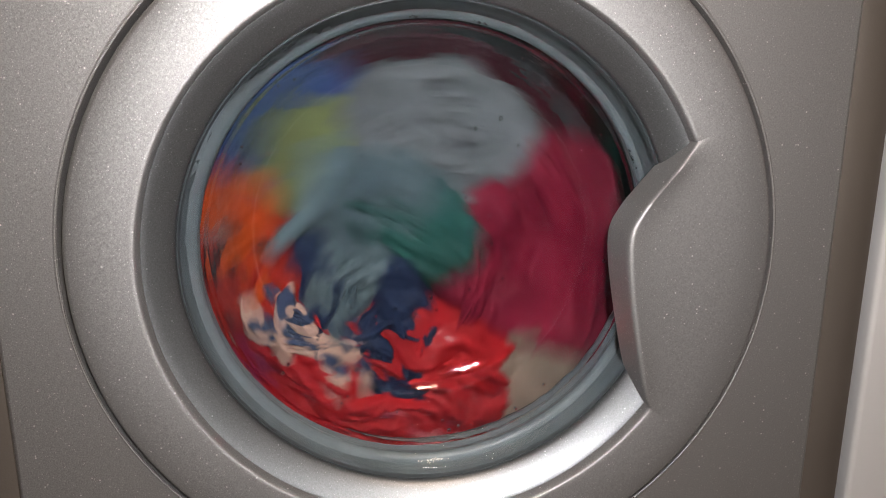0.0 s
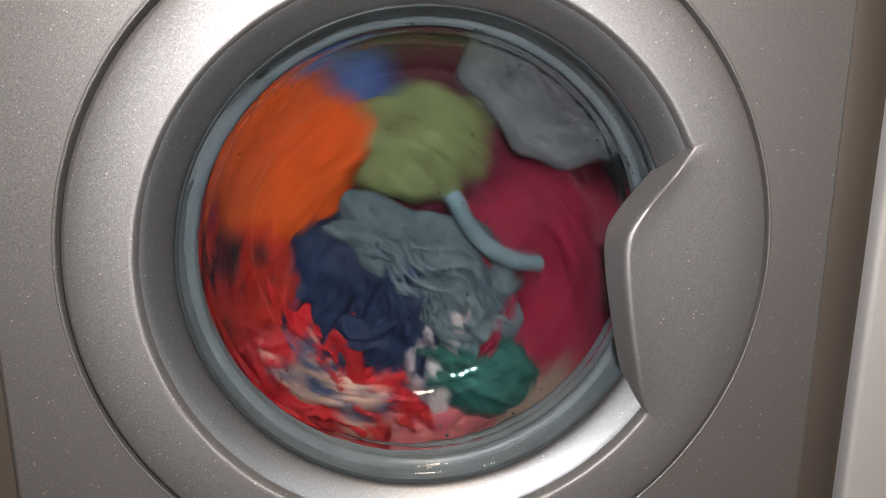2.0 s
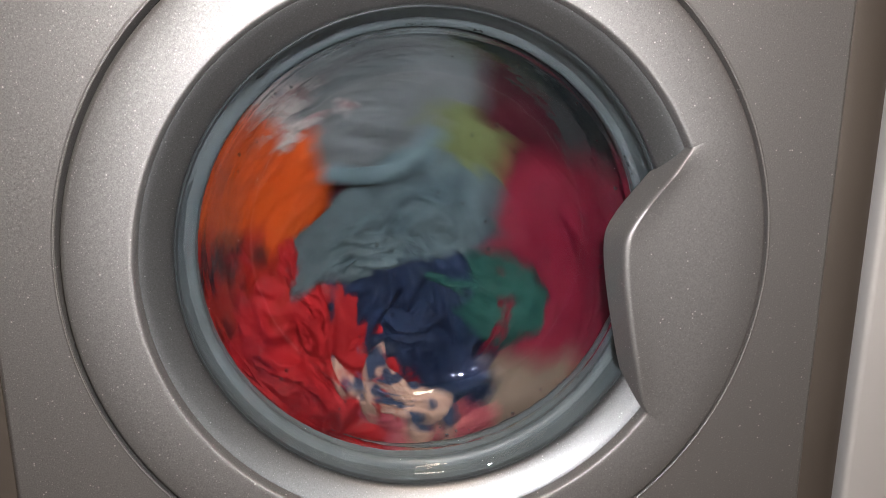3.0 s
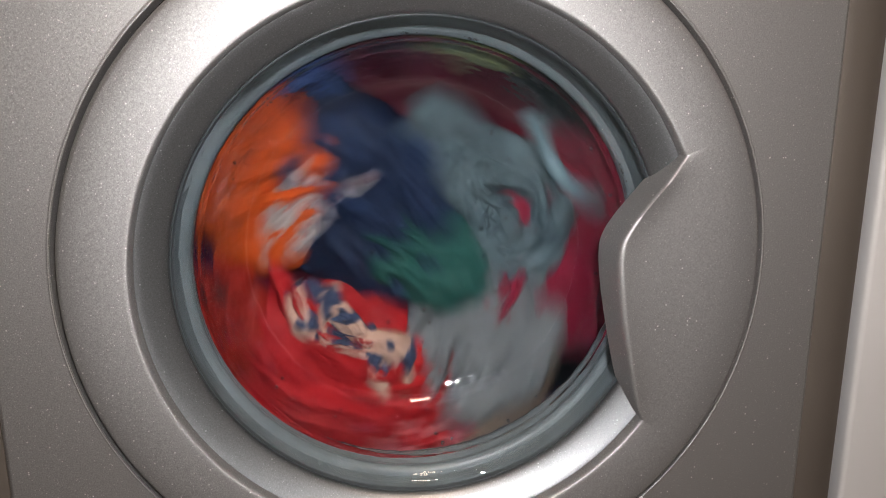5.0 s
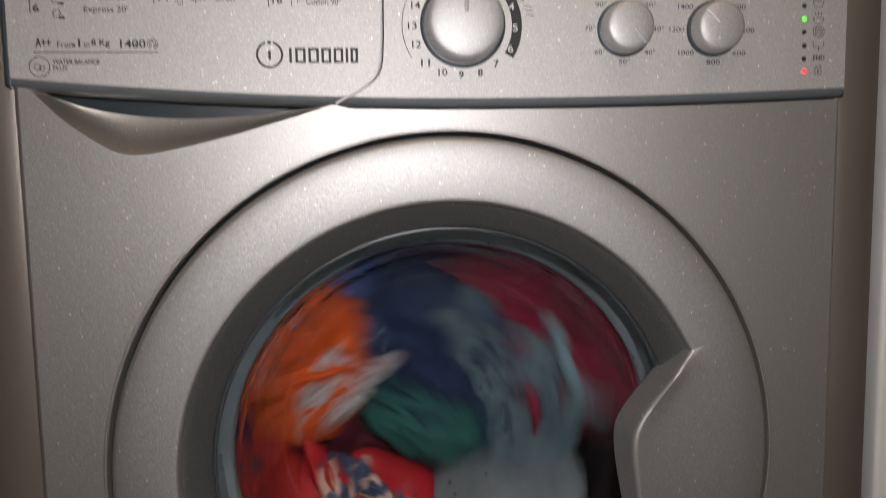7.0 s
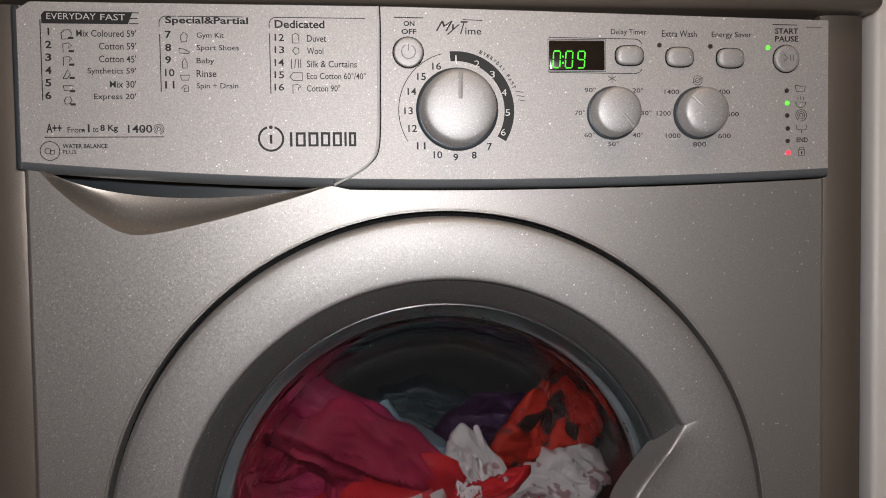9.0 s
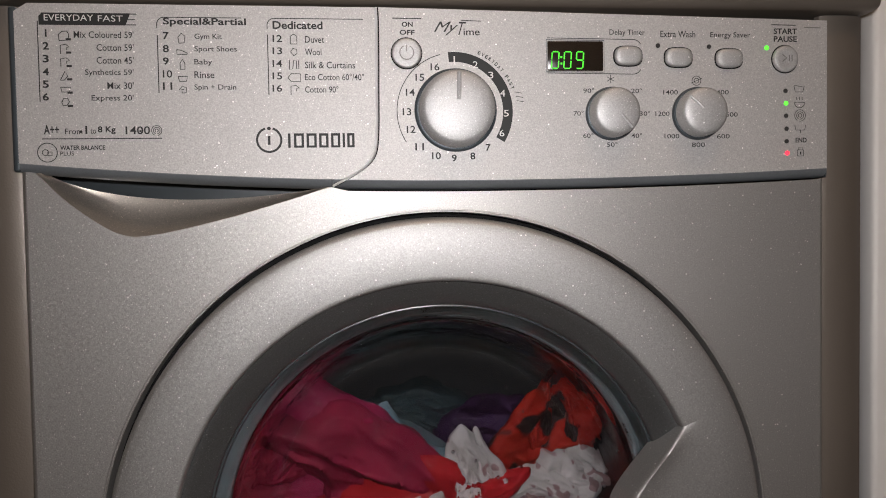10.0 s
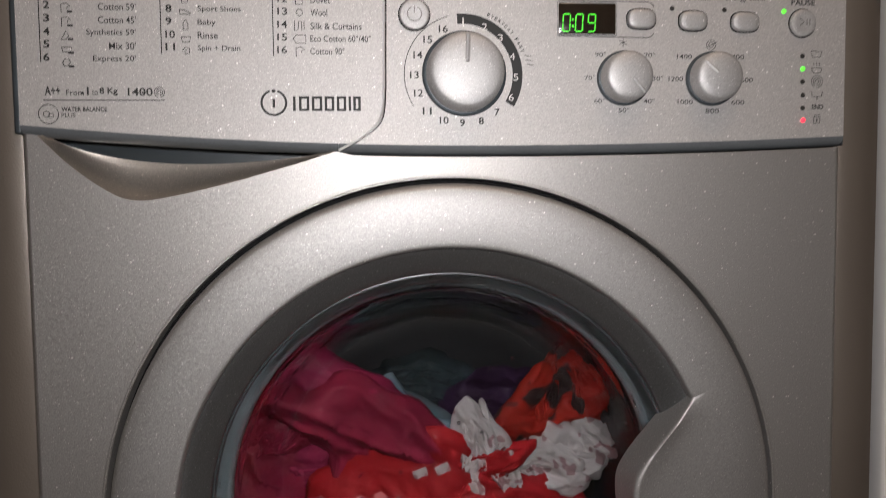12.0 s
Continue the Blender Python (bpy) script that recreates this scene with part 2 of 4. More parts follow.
slab("wall_west", -1.5, -1.4, -2.2, 0.65, 0.0, 2.5, M_WALL, "plain wall at the side of the room", "wall")
slab("wall_east", 1.6, 1.7, -2.2, 0.65, 0.0, 2.5, M_WALL, "plain wall at the side of the room", "wall")


def side_cabinet():
    """The white cabinet end that stands beside the machine."""
    root = tagged(new("side_cabinet"), "white painted cabinet end beside the silver machine", "cabinet")
    root.location = (0.0, 0.0, 0.0)
    part("side_panel", box(0.3320, 0.3500, 0.045, 0.6, 0.0, 0.9, 0.0015), M_WHITE, root)
    part("front_post", box(0.3320, 0.60, 0.025, 0.0445, 0.0, 0.9, 0.004), M_WHITE, root)
    return root


side_cabinet()

# ---- the washing machine; heights in it are counted from the door's centre ----
machine = tagged(new("washing_machine"), "silver front-loading washing machine with a round glass door", "washing machine")
machine.location = (0, 0, ZC)

R_HOLE, R_DOOR, R_IN = 0.2294, 0.2256, 0.1815
PANEL_Y = -0.003


def panel_low(x):
    """The bowed lower edge of the control panel."""
    return 0.2440 + 0.155 * (x - 0.03) ** 2 if x < 0.03 else 0.2440 + 0.092 * (x - 0.03) ** 2


SCOOP = smooth_curve([(-0.2607, 0.2580), (-0.2447, 0.2417), (-0.2311, 0.2306), (-0.2175, 0.2215), (-0.2088, 0.2176), (-0.1982, 0.2162), (-0.1786, 0.2188), (-0.1424, 0.2270), (-0.1057, 0.2373), (-0.0834, 0.2441), (-0.0741, 0.2470)], 5)


def cabinet():
    z0, z1 = -ZC + 0.015, 0.366
    body = bmesh.new()
    # two side sheets with rounded front corners, back and bottom
    for s in (-1, 1):
        prof = [(0.2708, 0.0125), (0.2716, 0.0095), (0.275, 0.0078), (0.287, 0.0068), (0.2985, 0.0080), (0.3055, 0.012), (0.3088, 0.021), (0.3095, 0.034), (0.3095, 0.56), (0.3065, 0.56), (0.3065, 0.034), (0.3025, 0.022), (0.295, 0.016), (0.2708, 0.0145)]
        rings = [[(s * x + (0.0 if s < 0 else 0.0058), y, z) for x, y in prof] for z in (z0, z1)]
        b = loft(rings, caps=(True, True))
        me = bpy.data.meshes.new("tmp")
        b.to_mesh(me)
        b.free()
        body.from_mesh(me)
        bpy.data.meshes.remove(me)
    box(-0.298, 0.298, 0.555, 0.56, z0, z1, bm=body)
    box(-0.298, 0.298, 0.02, 0.55, z0, z0 + 0.004, bm=body)
    part("cabinet", body, M_CAB, machine, "brownish silver painted sheet steel with rounded corners")
    lid = box(-0.3120, 0.3178, -0.006, 0.565, 0.3672, 0.3895, 0.007, 4)
    part("lid", lid, M_CAB, machine, "brownish silver top board with rounded corners")
    for x in (-0.25, 0.25):
        for y in (0.07, 0.5):
            f = bmesh.new()
            bmesh.ops.create_cone(f, cap_ends=True, segments=20, radius1=0.02, radius2=0.016, depth=0.0165, matrix=Matrix.Translation((x, y, -ZC + 0.00825)))
            part("foot", f, M_DARK, machine, "black rubber foot")


cabinet()


def front():
    xl, xr, zb = -0.2670, 0.2725, -ZC + 0.02
    top = [(x, panel_low(x) - 0.0012) for x in (xr - i * (xr + 0.0741) / 30 for i in range(31))]
    outline = [(xl, zb), (xr, zb)] + top[:-1] + SCOOP[::-1] + [(xl, 0.2600)]
    loops = [outline, circle(0, 0, R_HOLE, 160)]
    part("front_panel", plate(loops, 0.0, 0.016), M_SILVER, machine, "silver lacquered front with a round opening")
    for s, name in ((-1, "rolled_edge"), (1, "rolled_edge")):
        prof = [(0.2668, -0.0001), (0.2684, 0.0004), (0.2696, 0.0018), (0.2703, 0.0042), (0.2706, 0.0090), (0.2706, 0.0160)]
        zt = 0.2590 if s < 0 else panel_low(0.267) - 0.0012
        shift = 0.0 if s < 0 else 0.0055
        part(name, loft([[(s * x + shift, y, z) for x, y in prof] for z in (zb, zt)], closed=False), M_SILVER, machine)
    # rolled lip of the opening
    part("opening_lip", lathe([(0.2314, -0.0002), (0.2304, -0.0004), (0.2297, 0.0003), (0.2293, 0.0015), (0.2292, 0.004), (0.2292, 0.02)], 160), M_SILVER, machine)
    part("door_gap", lathe([(0.2310, 0.0165), (0.2000, 0.0165)], 96), M_DARK, machine, "black gap round the door")
    # scoop under the drawer: a smooth hollow
    rings = []
    ends = (SCOOP[0][0], SCOOP[-1][0])
    for j in range(13):
        f = j / 12
        ring = []
        for x, z in SCOOP:
            g = (x - ends[0]) / (ends[1] - ends[0])
            back = SCOOP[0][1] + (SCOOP[-1][1] - SCOOP[0][1]) * g - 0.0125 * math.sin(math.pi * min(1, max(0, g)) ** 0.72) ** 0.8
            deep = 0.0275 * math.sin(math.pi * min(1, max(0, g)) ** 0.62) ** 0.5 + 0.0004
            ring.append((x + 0.10 * f * (-0.18 - x) * (1 - f * 0.4), -0.0003 + deep * math.sin(f * math.pi / 2) ** 0.72, z + (back - z) * f ** 1.55))
        rings.append(ring)
    part("drawer_recess", loft(rings, closed=False), M_RECESS, machine, "hollow finger grip under the detergent drawer", angle=60)
    # dark sheet behind the upper part of the recess
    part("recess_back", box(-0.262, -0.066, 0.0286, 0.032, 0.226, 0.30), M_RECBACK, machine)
    kick = box(-0.2725, 0.2745, 0.01, 0.014, -ZC + 0.02, -ZC + 0.03)
    part("kick_strip", kick, M_EDGE, machine)


front()

SEAM = smooth_curve([(-0.0415, 0.3650), (-0.0412, 0.3477), (-0.0418, 0.3100), (-0.0423, 0.2842), (-0.0441, 0.2690), (-0.0495, 0.2612), (-0.0590, 0.2543), (-0.0722, 0.2472)], 6)


def panel_piece(name, outline, label):
    """A front plate with a rolled dark lower edge."""
    bm = plate([outline], PANEL_Y, 0.02)
    return part(name, bm, M_PANEL, machine, label)


def panel_top(x):
    return 0.3652 if x < -0.04 else 0.3652 - 0.018 * (x + 0.04)


def low_strip(name, x0, x1, parent):
    """The blue-grey rounded edge under the panel."""
    rings = []
    k = 40
    for i in range(k + 1):
        x = x0 + (x1 - x0) * i / k
        z = panel_low(x)
        rings.append([(x, PANEL_Y - 0.0002, z + 0.0062), (x, PANEL_Y + 0.0006, z + 0.0036), (x, PANEL_Y + 0.003, z + 0.0012), (x, PANEL_Y + 0.008, z), (x, 0.02, z + 0.0005), (x, 0.02, z + 0.006)])
    return part(name, loft(rings, caps=(True, True)), M_LOW, parent, "blue-grey rounded lower edge")


def control_panel():
    lx, rx = -0.2695, 0.2755
    seam_low = SEAM[-1]
    left = [(lx, panel_low(lx) + 0.0062)] + [(x, panel_low(x) + 0.0062) for x in (lx + (-0.0665 - lx) * i / 20 for i in range(1, 21))] + [p for p in SEAM[::-1] if p[1] > 0.2535] + [(lx + 0.008, 0.3652), (lx, 0.360)]
    drawer = panel_piece("drawer_front", [(x - (0.0010 if x > -0.1 and z > 0.253 else 0), z) for x, z in left], "silver detergent drawer front with a printed programme table")
    right = [(x, panel_low(x) + 0.0062) for x in (-0.062 + (rx + 0.062) * i / 24 for i in range(25))] + [(rx, panel_top(rx))] + [(x, panel_top(x)) for x in (0.2, 0.1, 0.0)] + [p for p in SEAM if p[1] > 0.2535]
    panel = panel_piece("control_panel", [(x + (0.0010 if x < -0.03 and z > 0.253 else 0), z) for x, z in right], "silver control panel with knobs, buttons and a lit display")
    low_strip("lower_edge", lx, -0.0724, drawer)
    low_strip("lower_edge", -0.0720, rx, panel)
    part("seam_trim", tube_path([(x - 0.0002, PANEL_Y + 0.0001, z) for x, z in SEAM], 0.0009, 8), M_CHROME, drawer, "bright line along the drawer's edge")
    part("seam_gap", tube_path([(x + 0.0012, PANEL_Y + 0.0004, z) for x, z in SEAM], 0.0006, 6), M_DARK, panel)
    # side walls of the panel
    part("end_cap", box(rx + 0.0003, rx + 0.0020, PANEL_Y + 0.003, 0.02, panel_low(rx) - 0.0, 0.3595, 0.0015), M_EDGE, panel)
    part("end_cap", box(lx - 0.0050, lx - 0.0005, PANEL_Y + 0.003, 0.02, panel_low(lx) + 0.001, 0.364, 0.0015), M_EDGE, drawer)
    return drawer, panel


drawer, panel = control_panel()


# ---- the door ----
HANDLE = smooth_curve([(0.1672, 0.0768), (0.1590, 0.0655), (0.1500, 0.0545), (0.1400, 0.0425), (0.1320, 0.0320), (0.1255, 0.0200), (0.1240, 0.0080), (0.1252, -0.0080), (0.1280, -0.0270), (0.1322, -0.0500), (0.1372, -0.0740), (0.1425, -0.0950), (0.1480, -0.1075)], 8)
A_TOP = math.atan2(0.0768, 0.1672)
A_LOW = math.atan2(-0.1075, 0.1480)


def door_inner(n=224):
    """The inner outline of the silver ring: a circle that is cut by the hand grip."""
    grip = [(math.atan2(z, x), math.hypot(x, z)) for x, z in HANDLE]
    pts = []
    for i in range(n):
        a = A_TOP + (2 * math.pi + A_LOW - A_TOP) * i / (n - 1)
        pts.append((a, R_IN + 0.0008))
    for a, r in grip[::-1][1:-1]:
        pts.append((a, r))
    return pts


def door():
    root = new("door")
    root.parent = machine
    tagged(root, "round silver door with a glass bowl and a hand grip")
    inner = door_inner()
    rings = []
    # depth, kind of radius, offset, and how far the grip stands proud there
    for y, mode, off, proud in ((0.016, 0, 0.0, 0), (0.003, 0, 0.0, 0), (0.0, 0, -0.0003, 0), (-0.0038, 0, -0.0010, 0), (-0.0062, 0, -0.0024, 0), (-0.0070, 0, -0.0046, 0), (-0.0077, 2, 0.25, 0), (-0.0078, 2, 0.5, 0), (-0.0075, 2, 0.75, 0.0003), (-0.0069, 2, 0.94, 0.0024), (-0.0067, 1, 0.0018, 0.0036), (-0.0063, 1, 0.0011, 0.0042), (-0.0055, 1, 0.0005, 0.0042), (-0.0040, 1, 0.0001, 0.0042), (-0.0010, 1, 0.0, 0.0036), (0.009, 1, -0.0006, 0.001), (0.02, 1, -0.0012, 0)):
        ring = []
        for i, (a, r) in enumerate(inner):
            u = (i - 224) / (len(inner) - 225)
            soft = 1.0 if i < 224 else 1.0 + 1.6 * min(1.0, 7 * min(u, 1 - u))      # the grip is rounder than the ring
            ro = R_DOOR - 0.006
            rr = R_DOOR + off if mode == 0 else (r + off * soft if mode == 1 else ro + (r + 0.0018 * soft - ro) * off)
            lift = proud * (0.0 if i < 224 else math.sin(math.pi / 2 * min(1.0, 5 * min(u, 1 - u))))
            ring.append((rr * math.cos(a), y - lift, rr * math.sin(a)))
        rings.append(ring)
    part("door_ring", loft(rings), M_RING, root, "silver lacquered ring with a hand grip", angle=50)
    part("bezel", lathe([(0.1834, 0.0040), (0.1818, 0.0020), (0.1806, 0.0025), (0.1770, 0.0050), (0.1730, 0.0080), (0.1690, 0.0112), (0.1662, 0.0138), (0.1648, 0.0154), (0.1642, 0.0172), (0.1646, 0.0204)], 144), M_BEZEL, root, "silver grey sloping inner ring")
    part("glass_seal", lathe([(0.1648, 0.0203), (0.1640, 0.0182), (0.1630, 0.0180), (0.1620, 0.0203)], 144), M_SEAL, root, "dark grey seal round the glass")
    outer = [(0.1675, 0.0210), (0.1630, 0.0206), (0.1600, 0.0218), (0.1578, 0.0244), (0.1556, 0.0282), (0.1528, 0.0340), (0.1502, 0.0400), (0.1492, 0.0410), (0.1478, 0.0440), (0.1448, 0.0520), (0.1400, 0.0640), (0.1345, 0.0760), (0.1280, 0.0860), (0.1190, 0.0930), (0.1085, 0.0962), (0.1040, 0.0964), (0.0990, 0.0978), (0.0700, 0.1000), (0.0300, 0.1015), (0.0006, 0.1018)]
    innr = [(0.0006, 0.1058), (0.0300, 0.1055), (0.0700, 0.1042), (0.1000, 0.1020), (0.1100, 0.1004), (0.1215, 0.0968), (0.1310, 0.0890), (0.1375, 0.0778), (0.1422, 0.0655), (0.1475, 0.0508), (0.1535, 0.0375), (0.1590, 0.0285), (0.1632, 0.0252), (0.1675, 0.0250)]
    bowl = loft([[(r * math.cos(a), y, r * math.sin(a)) for a in (2 * math.pi * i / 144 for i in range(144))] for r, y in outer + innr + outer[:1]])
    ob = part("glass_bowl", bowl, M_GLASS, root, "clear glass bowl with bright glints", angle=80)
    ob.visible_shadow = False
    # clear drops added on the inside of the bowl to catch glints
    rnd = random.Random(9)
    drops = bmesh.new()
    for i in range(70):
        a = radians(rnd.uniform(0, 360) if i % 3 else rnd.gauss(265, 45))
        u = rnd.random()
        if i % 2:
            q, y = rnd.uniform(0.03, 0.105), 0.1040
            m = Matrix.Translation((q * math.cos(a), y, q * math.sin(a))) @ Matrix.Diagonal((1, 0.45, 1.25, 1))
        else:
            q, y = 0.1375 + (0.1535 - 0.1375) * u, 0.0778 + (0.0375 - 0.0778) * u
            m = Matrix.Translation((q * math.cos(a), y, q * math.sin(a)))
        bmesh.ops.create_icosphere(drops, subdivisions=2, radius=rnd.uniform(0.0005, 0.0016), matrix=m)
    ob = tagged(part("glint_drops", drops, M_GLASS, root, "small clear drops added on the glass to catch glints"), kind="stuff")
    ob.visible_shadow = False
    return root


door()


def gasket():
    prof = [(0.2000, 0.0220), (0.1800, 0.0225), (0.1745, 0.0260), (0.1722, 0.0320), (0.1705, 0.0350), (0.1680, 0.0345), (0.1668, 0.0370), (0.1672, 0.0420), (0.1660, 0.0452), (0.1632, 0.0462), (0.1606, 0.0480), (0.1592, 0.0515), (0.1596, 0.0550), (0.1622, 0.0585), (0.1660, 0.0615), (0.1680, 0.0660), (0.1672, 0.0710), (0.1645, 0.0750), (0.1632, 0.0790), (0.1645, 0.0830), (0.1700, 0.0855), (0.1800, 0.0862), (0.1950, 0.0865)]
    part("gasket", lathe(prof, 144, 0.0, -0.004), M_RUBBER, machine, "blue-grey rubber door gasket with dirt specks")
    rnd = random.Random(4)
    spots = bmesh.new()
    for a0, k in ((77, 16), (92, 10), (24, 22)):
        for _ in range(k):
            a = radians(a0 + rnd.gauss(0, 1.6))
            r = 0.1612 + rnd.uniform(-0.001, 0.0012)
            bmesh.ops.create_icosphere(spots, subdivisions=1, radius=rnd.uniform(0.0004, 0.0010), matrix=Matrix.Translation((r * math.cos(a), 0.0476, r * math.sin(a) - 0.004)))
    tagged(part("dirt_specks", spots, M_DARK, machine, "black specks of dirt on the gasket"), kind="stuff")


gasket()


def drum():
    """The steel drum with three lifters; it turns with the wash."""
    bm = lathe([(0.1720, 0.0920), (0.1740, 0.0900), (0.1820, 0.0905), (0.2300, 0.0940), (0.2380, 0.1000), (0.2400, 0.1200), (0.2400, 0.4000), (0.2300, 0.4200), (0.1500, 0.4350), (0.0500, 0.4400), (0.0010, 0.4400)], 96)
    ob = part("drum", bm, M_STEEL, machine, "steel drum coloured dark for the shade inside, with lifters and rows of holes")
    for i in range(3):
        a = radians(120 * i + 40)
        rings = []
        for y, h in ((0.13, 0.0), (0.15, 0.030), (0.27, 0.042), (0.38, 0.034), (0.41, 0.0)):
            ring = []
            for s, g in ((-1.0, 0.0), (-0.5, 0.7), (0.0, 1.0), (0.5, 0.7), (1.0, 0.0)):
                r, q = 0.2402 - h * g, a + s * 0.13
                ring.append((r * math.cos(q), y, r * math.sin(q)))
            rings.append(ring)
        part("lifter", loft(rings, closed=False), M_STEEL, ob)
    holes = bmesh.new()
    for i in range(36):
        for j in range(7):
            a = 2 * math.pi * (i + 0.5 * (j % 2)) / 36
            y = 0.14 + 0.036 * j
            m = Matrix.Translation((0.2385 * math.cos(a), y, 0.2385 * math.sin(a))) @ Matrix.Rotation(-a, 4, "Y") @ Matrix.Rotation(math.pi / 2, 4, "Y")
            bmesh.ops.create_circle(holes, cap_ends=True, segments=8, radius=0.0028, matrix=m)
    tagged(part("hole_rows", holes, M_DARK, ob, smooth=False), kind="stuff")
    return ob


drum_ob = drum()
part("tub", lathe([(0.2000, 0.0850), (0.2620, 0.0900), (0.2640, 0.1100), (0.2640, 0.4700), (0.2000, 0.4800), (0.0010, 0.4800)], 72), M_DARK, machine, "black outer tub")


# ---- controls ----
PY = PANEL_Y - 0.00015


def label(text, x0, x1, z, h, style="ink"):
    """Printed words between x0 and x1, centred on the height z, with capitals h high."""
    host = drawer if x1 < -0.043 else panel
    cu = bpy.data.curves.new("words", "FONT")
    cu.body = text
    cu.size = 1.0
    cu.resolution_u = 3
    if style == "bold":
        cu.offset = 0.024 if "1" not in text else 0.013
    if style == "ink":
        cu.offset = 0.007
    if style == "script":
        cu.shear = 0.5
    tmp = bpy.data.objects.new("words", cu)
    scene.collection.objects.link(tmp)
    dg = bpy.context.evaluated_depsgraph_get()
    me = bpy.data.meshes.new_from_object(tmp.evaluated_get(dg))
    bpy.data.objects.remove(tmp)
    bpy.data.curves.remove(cu)
    xs = [v.co.x for v in me.vertices]
    ys = [v.co.y for v in me.vertices]
    lo, wide, tall = min(xs), max(xs) - min(xs), max(ys) - min(ys)
    mid = (min(ys) + max(ys)) / 2
    if text == "1":
        x0, x1 = (x0 + x1) / 2 - 0.11 * h, (x0 + x1) / 2 + 0.11 * h
    for v in me.vertices:
        v.co = Vector((x0 + (v.co.x - lo) / wide * (x1 - x0), PY, z + (v.co.y - mid) / tall * h))
    me.materials.clear()
    me.materials.append({"ink": M_THIN, "bold": M_INK, "light": M_LIGHT, "script": M_THIN}[style])
    ob = new("lettering", me)
    ob.parent = host
    if style == "light":
        for v in me.vertices:
            v.co.y -= 0.0002
    return ob


def printed(name, pts, width, host, mat=None, closed=False, lift=0.0):
    return part(name, strip(pts, width, PY - lift, closed=closed), mat or M_INK, host, smooth=False)


label('EVERYDAY', -0.2512, -0.2211, 0.3561, 0.0039, 'light')
label('FAST', -0.2183, -0.2030, 0.3558, 0.0039, 'light')
label('1', -0.2510, -0.2498, 0.3463, 0.0048, 'bold')
label('2', -0.2526, -0.2488, 0.3383, 0.0048, 'bold')
label('3', -0.2529, -0.2491, 0.3302, 0.0048, 'bold')
label('4', -0.2531, -0.2493, 0.3220, 0.0048, 'bold')
label('5', -0.2534, -0.2496, 0.3141, 0.0048, 'bold')
label('6', -0.2537, -0.2499, 0.3061, 0.0048, 'bold')
label("Mix Coloured 59'", -0.2335, -0.1967, 0.3456, 0.0045)
label("Cotton 59'", -0.2198, -0.1969, 0.3375, 0.0045)
label("Cotton 45'", -0.2200, -0.1971, 0.3294, 0.0045)
label("Synthetics 59'", -0.2274, -0.1974, 0.3213, 0.0048)
label("Mix 30'", -0.2139, -0.1976, 0.3133, 0.0045)
label("Express 20'", -0.2239, -0.1979, 0.3050, 0.0048)
label('Special&Partial', -0.1783, -0.1259, 0.3539, 0.0058, 'bold')
label('7', -0.1786, -0.1748, 0.3452, 0.0048, 'bold')
label('8', -0.1788, -0.1750, 0.3370, 0.0048, 'bold')
label('9', -0.1790, -0.1753, 0.3290, 0.0048, 'bold')
label('10', -0.1793, -0.1734, 0.3208, 0.0048, 'bold')
label('11', -0.1795, -0.1736, 0.3130, 0.0048, 'bold')
label('Gym Kit', -0.1588, -0.1416, 0.3445, 0.0045)
label('Sport Shoes', -0.1590, -0.1322, 0.3365, 0.0045)
label('Baby', -0.1593, -0.1480, 0.3281, 0.0045)
label('Rinse', -0.1595, -0.1469, 0.3203, 0.0045)
label('Spin + Drain', -0.1597, -0.1332, 0.3119, 0.0045)
label('A++', -0.2537, -0.2444, 0.2853, 0.0058, 'bold')
label('From', -0.2408, -0.2302, 0.2842, 0.0036)
label('1', -0.2288, -0.2268, 0.2851, 0.0052, 'bold')
label('to', -0.2253, -0.2218, 0.2842, 0.0032)
label('8 Kg', -0.2207, -0.2097, 0.2848, 0.0052, 'bold')
label('1400', -0.2036, -0.1883, 0.2847, 0.0052, 'bold')
label('WATER BALANCE', -0.2441, -0.2165, 0.2738, 0.0029, 'bold')
label('PLUS', -0.2442, -0.2357, 0.2701, 0.0027)
label('Dedicated', -0.1090, -0.0767, 0.3527, 0.0052, 'bold')
label('12', -0.1092, -0.1031, 0.3440, 0.0046, 'bold')
label('13', -0.1094, -0.1032, 0.3360, 0.0046, 'bold')
label('14', -0.1096, -0.1034, 0.3278, 0.0046, 'bold')
label('15', -0.1098, -0.1036, 0.3197, 0.0046, 'bold')
label('16', -0.1100, -0.1038, 0.3117, 0.0046, 'bold')
label('Duvet', -0.0883, -0.0758, 0.3435, 0.0044)
label('Wool', -0.0885, -0.0778, 0.3354, 0.0044)
label('Silk & Curtains', -0.0887, -0.0560, 0.3269, 0.0044)
label('Eco Cotton 60°/40°', -0.0889, -0.0502, 0.3191, 0.0044)
label('Cotton 90°', -0.0891, -0.0672, 0.3110, 0.0044)
label('ON', -0.0246, -0.0173, 0.3540, 0.0033, 'bold')
label('OFF', -0.0262, -0.0161, 0.3487, 0.0033, 'bold')
label('My', -0.0032, 0.0131, 0.3515, 0.0092, 'script')
label('T', 0.0131, 0.0186, 0.3516, 0.0088, 'script')
label('ime', 0.0167, 0.0277, 0.3493, 0.0044)
label('7', 0.0306, 0.0340, 0.2721, 0.0048, 'bold')
label('8', 0.0200, 0.0234, 0.2664, 0.0048, 'bold')
label('9', 0.0074, 0.0108, 0.2651, 0.0048, 'bold')
label('10', -0.0059, 0.0000, 0.2668, 0.0048, 'bold')
label('11', -0.0171, -0.0112, 0.2728, 0.0048, 'bold')
label('12', -0.0226, -0.0167, 0.2845, 0.0048, 'bold')
label('13', -0.0251, -0.0193, 0.2962, 0.0048, 'bold')
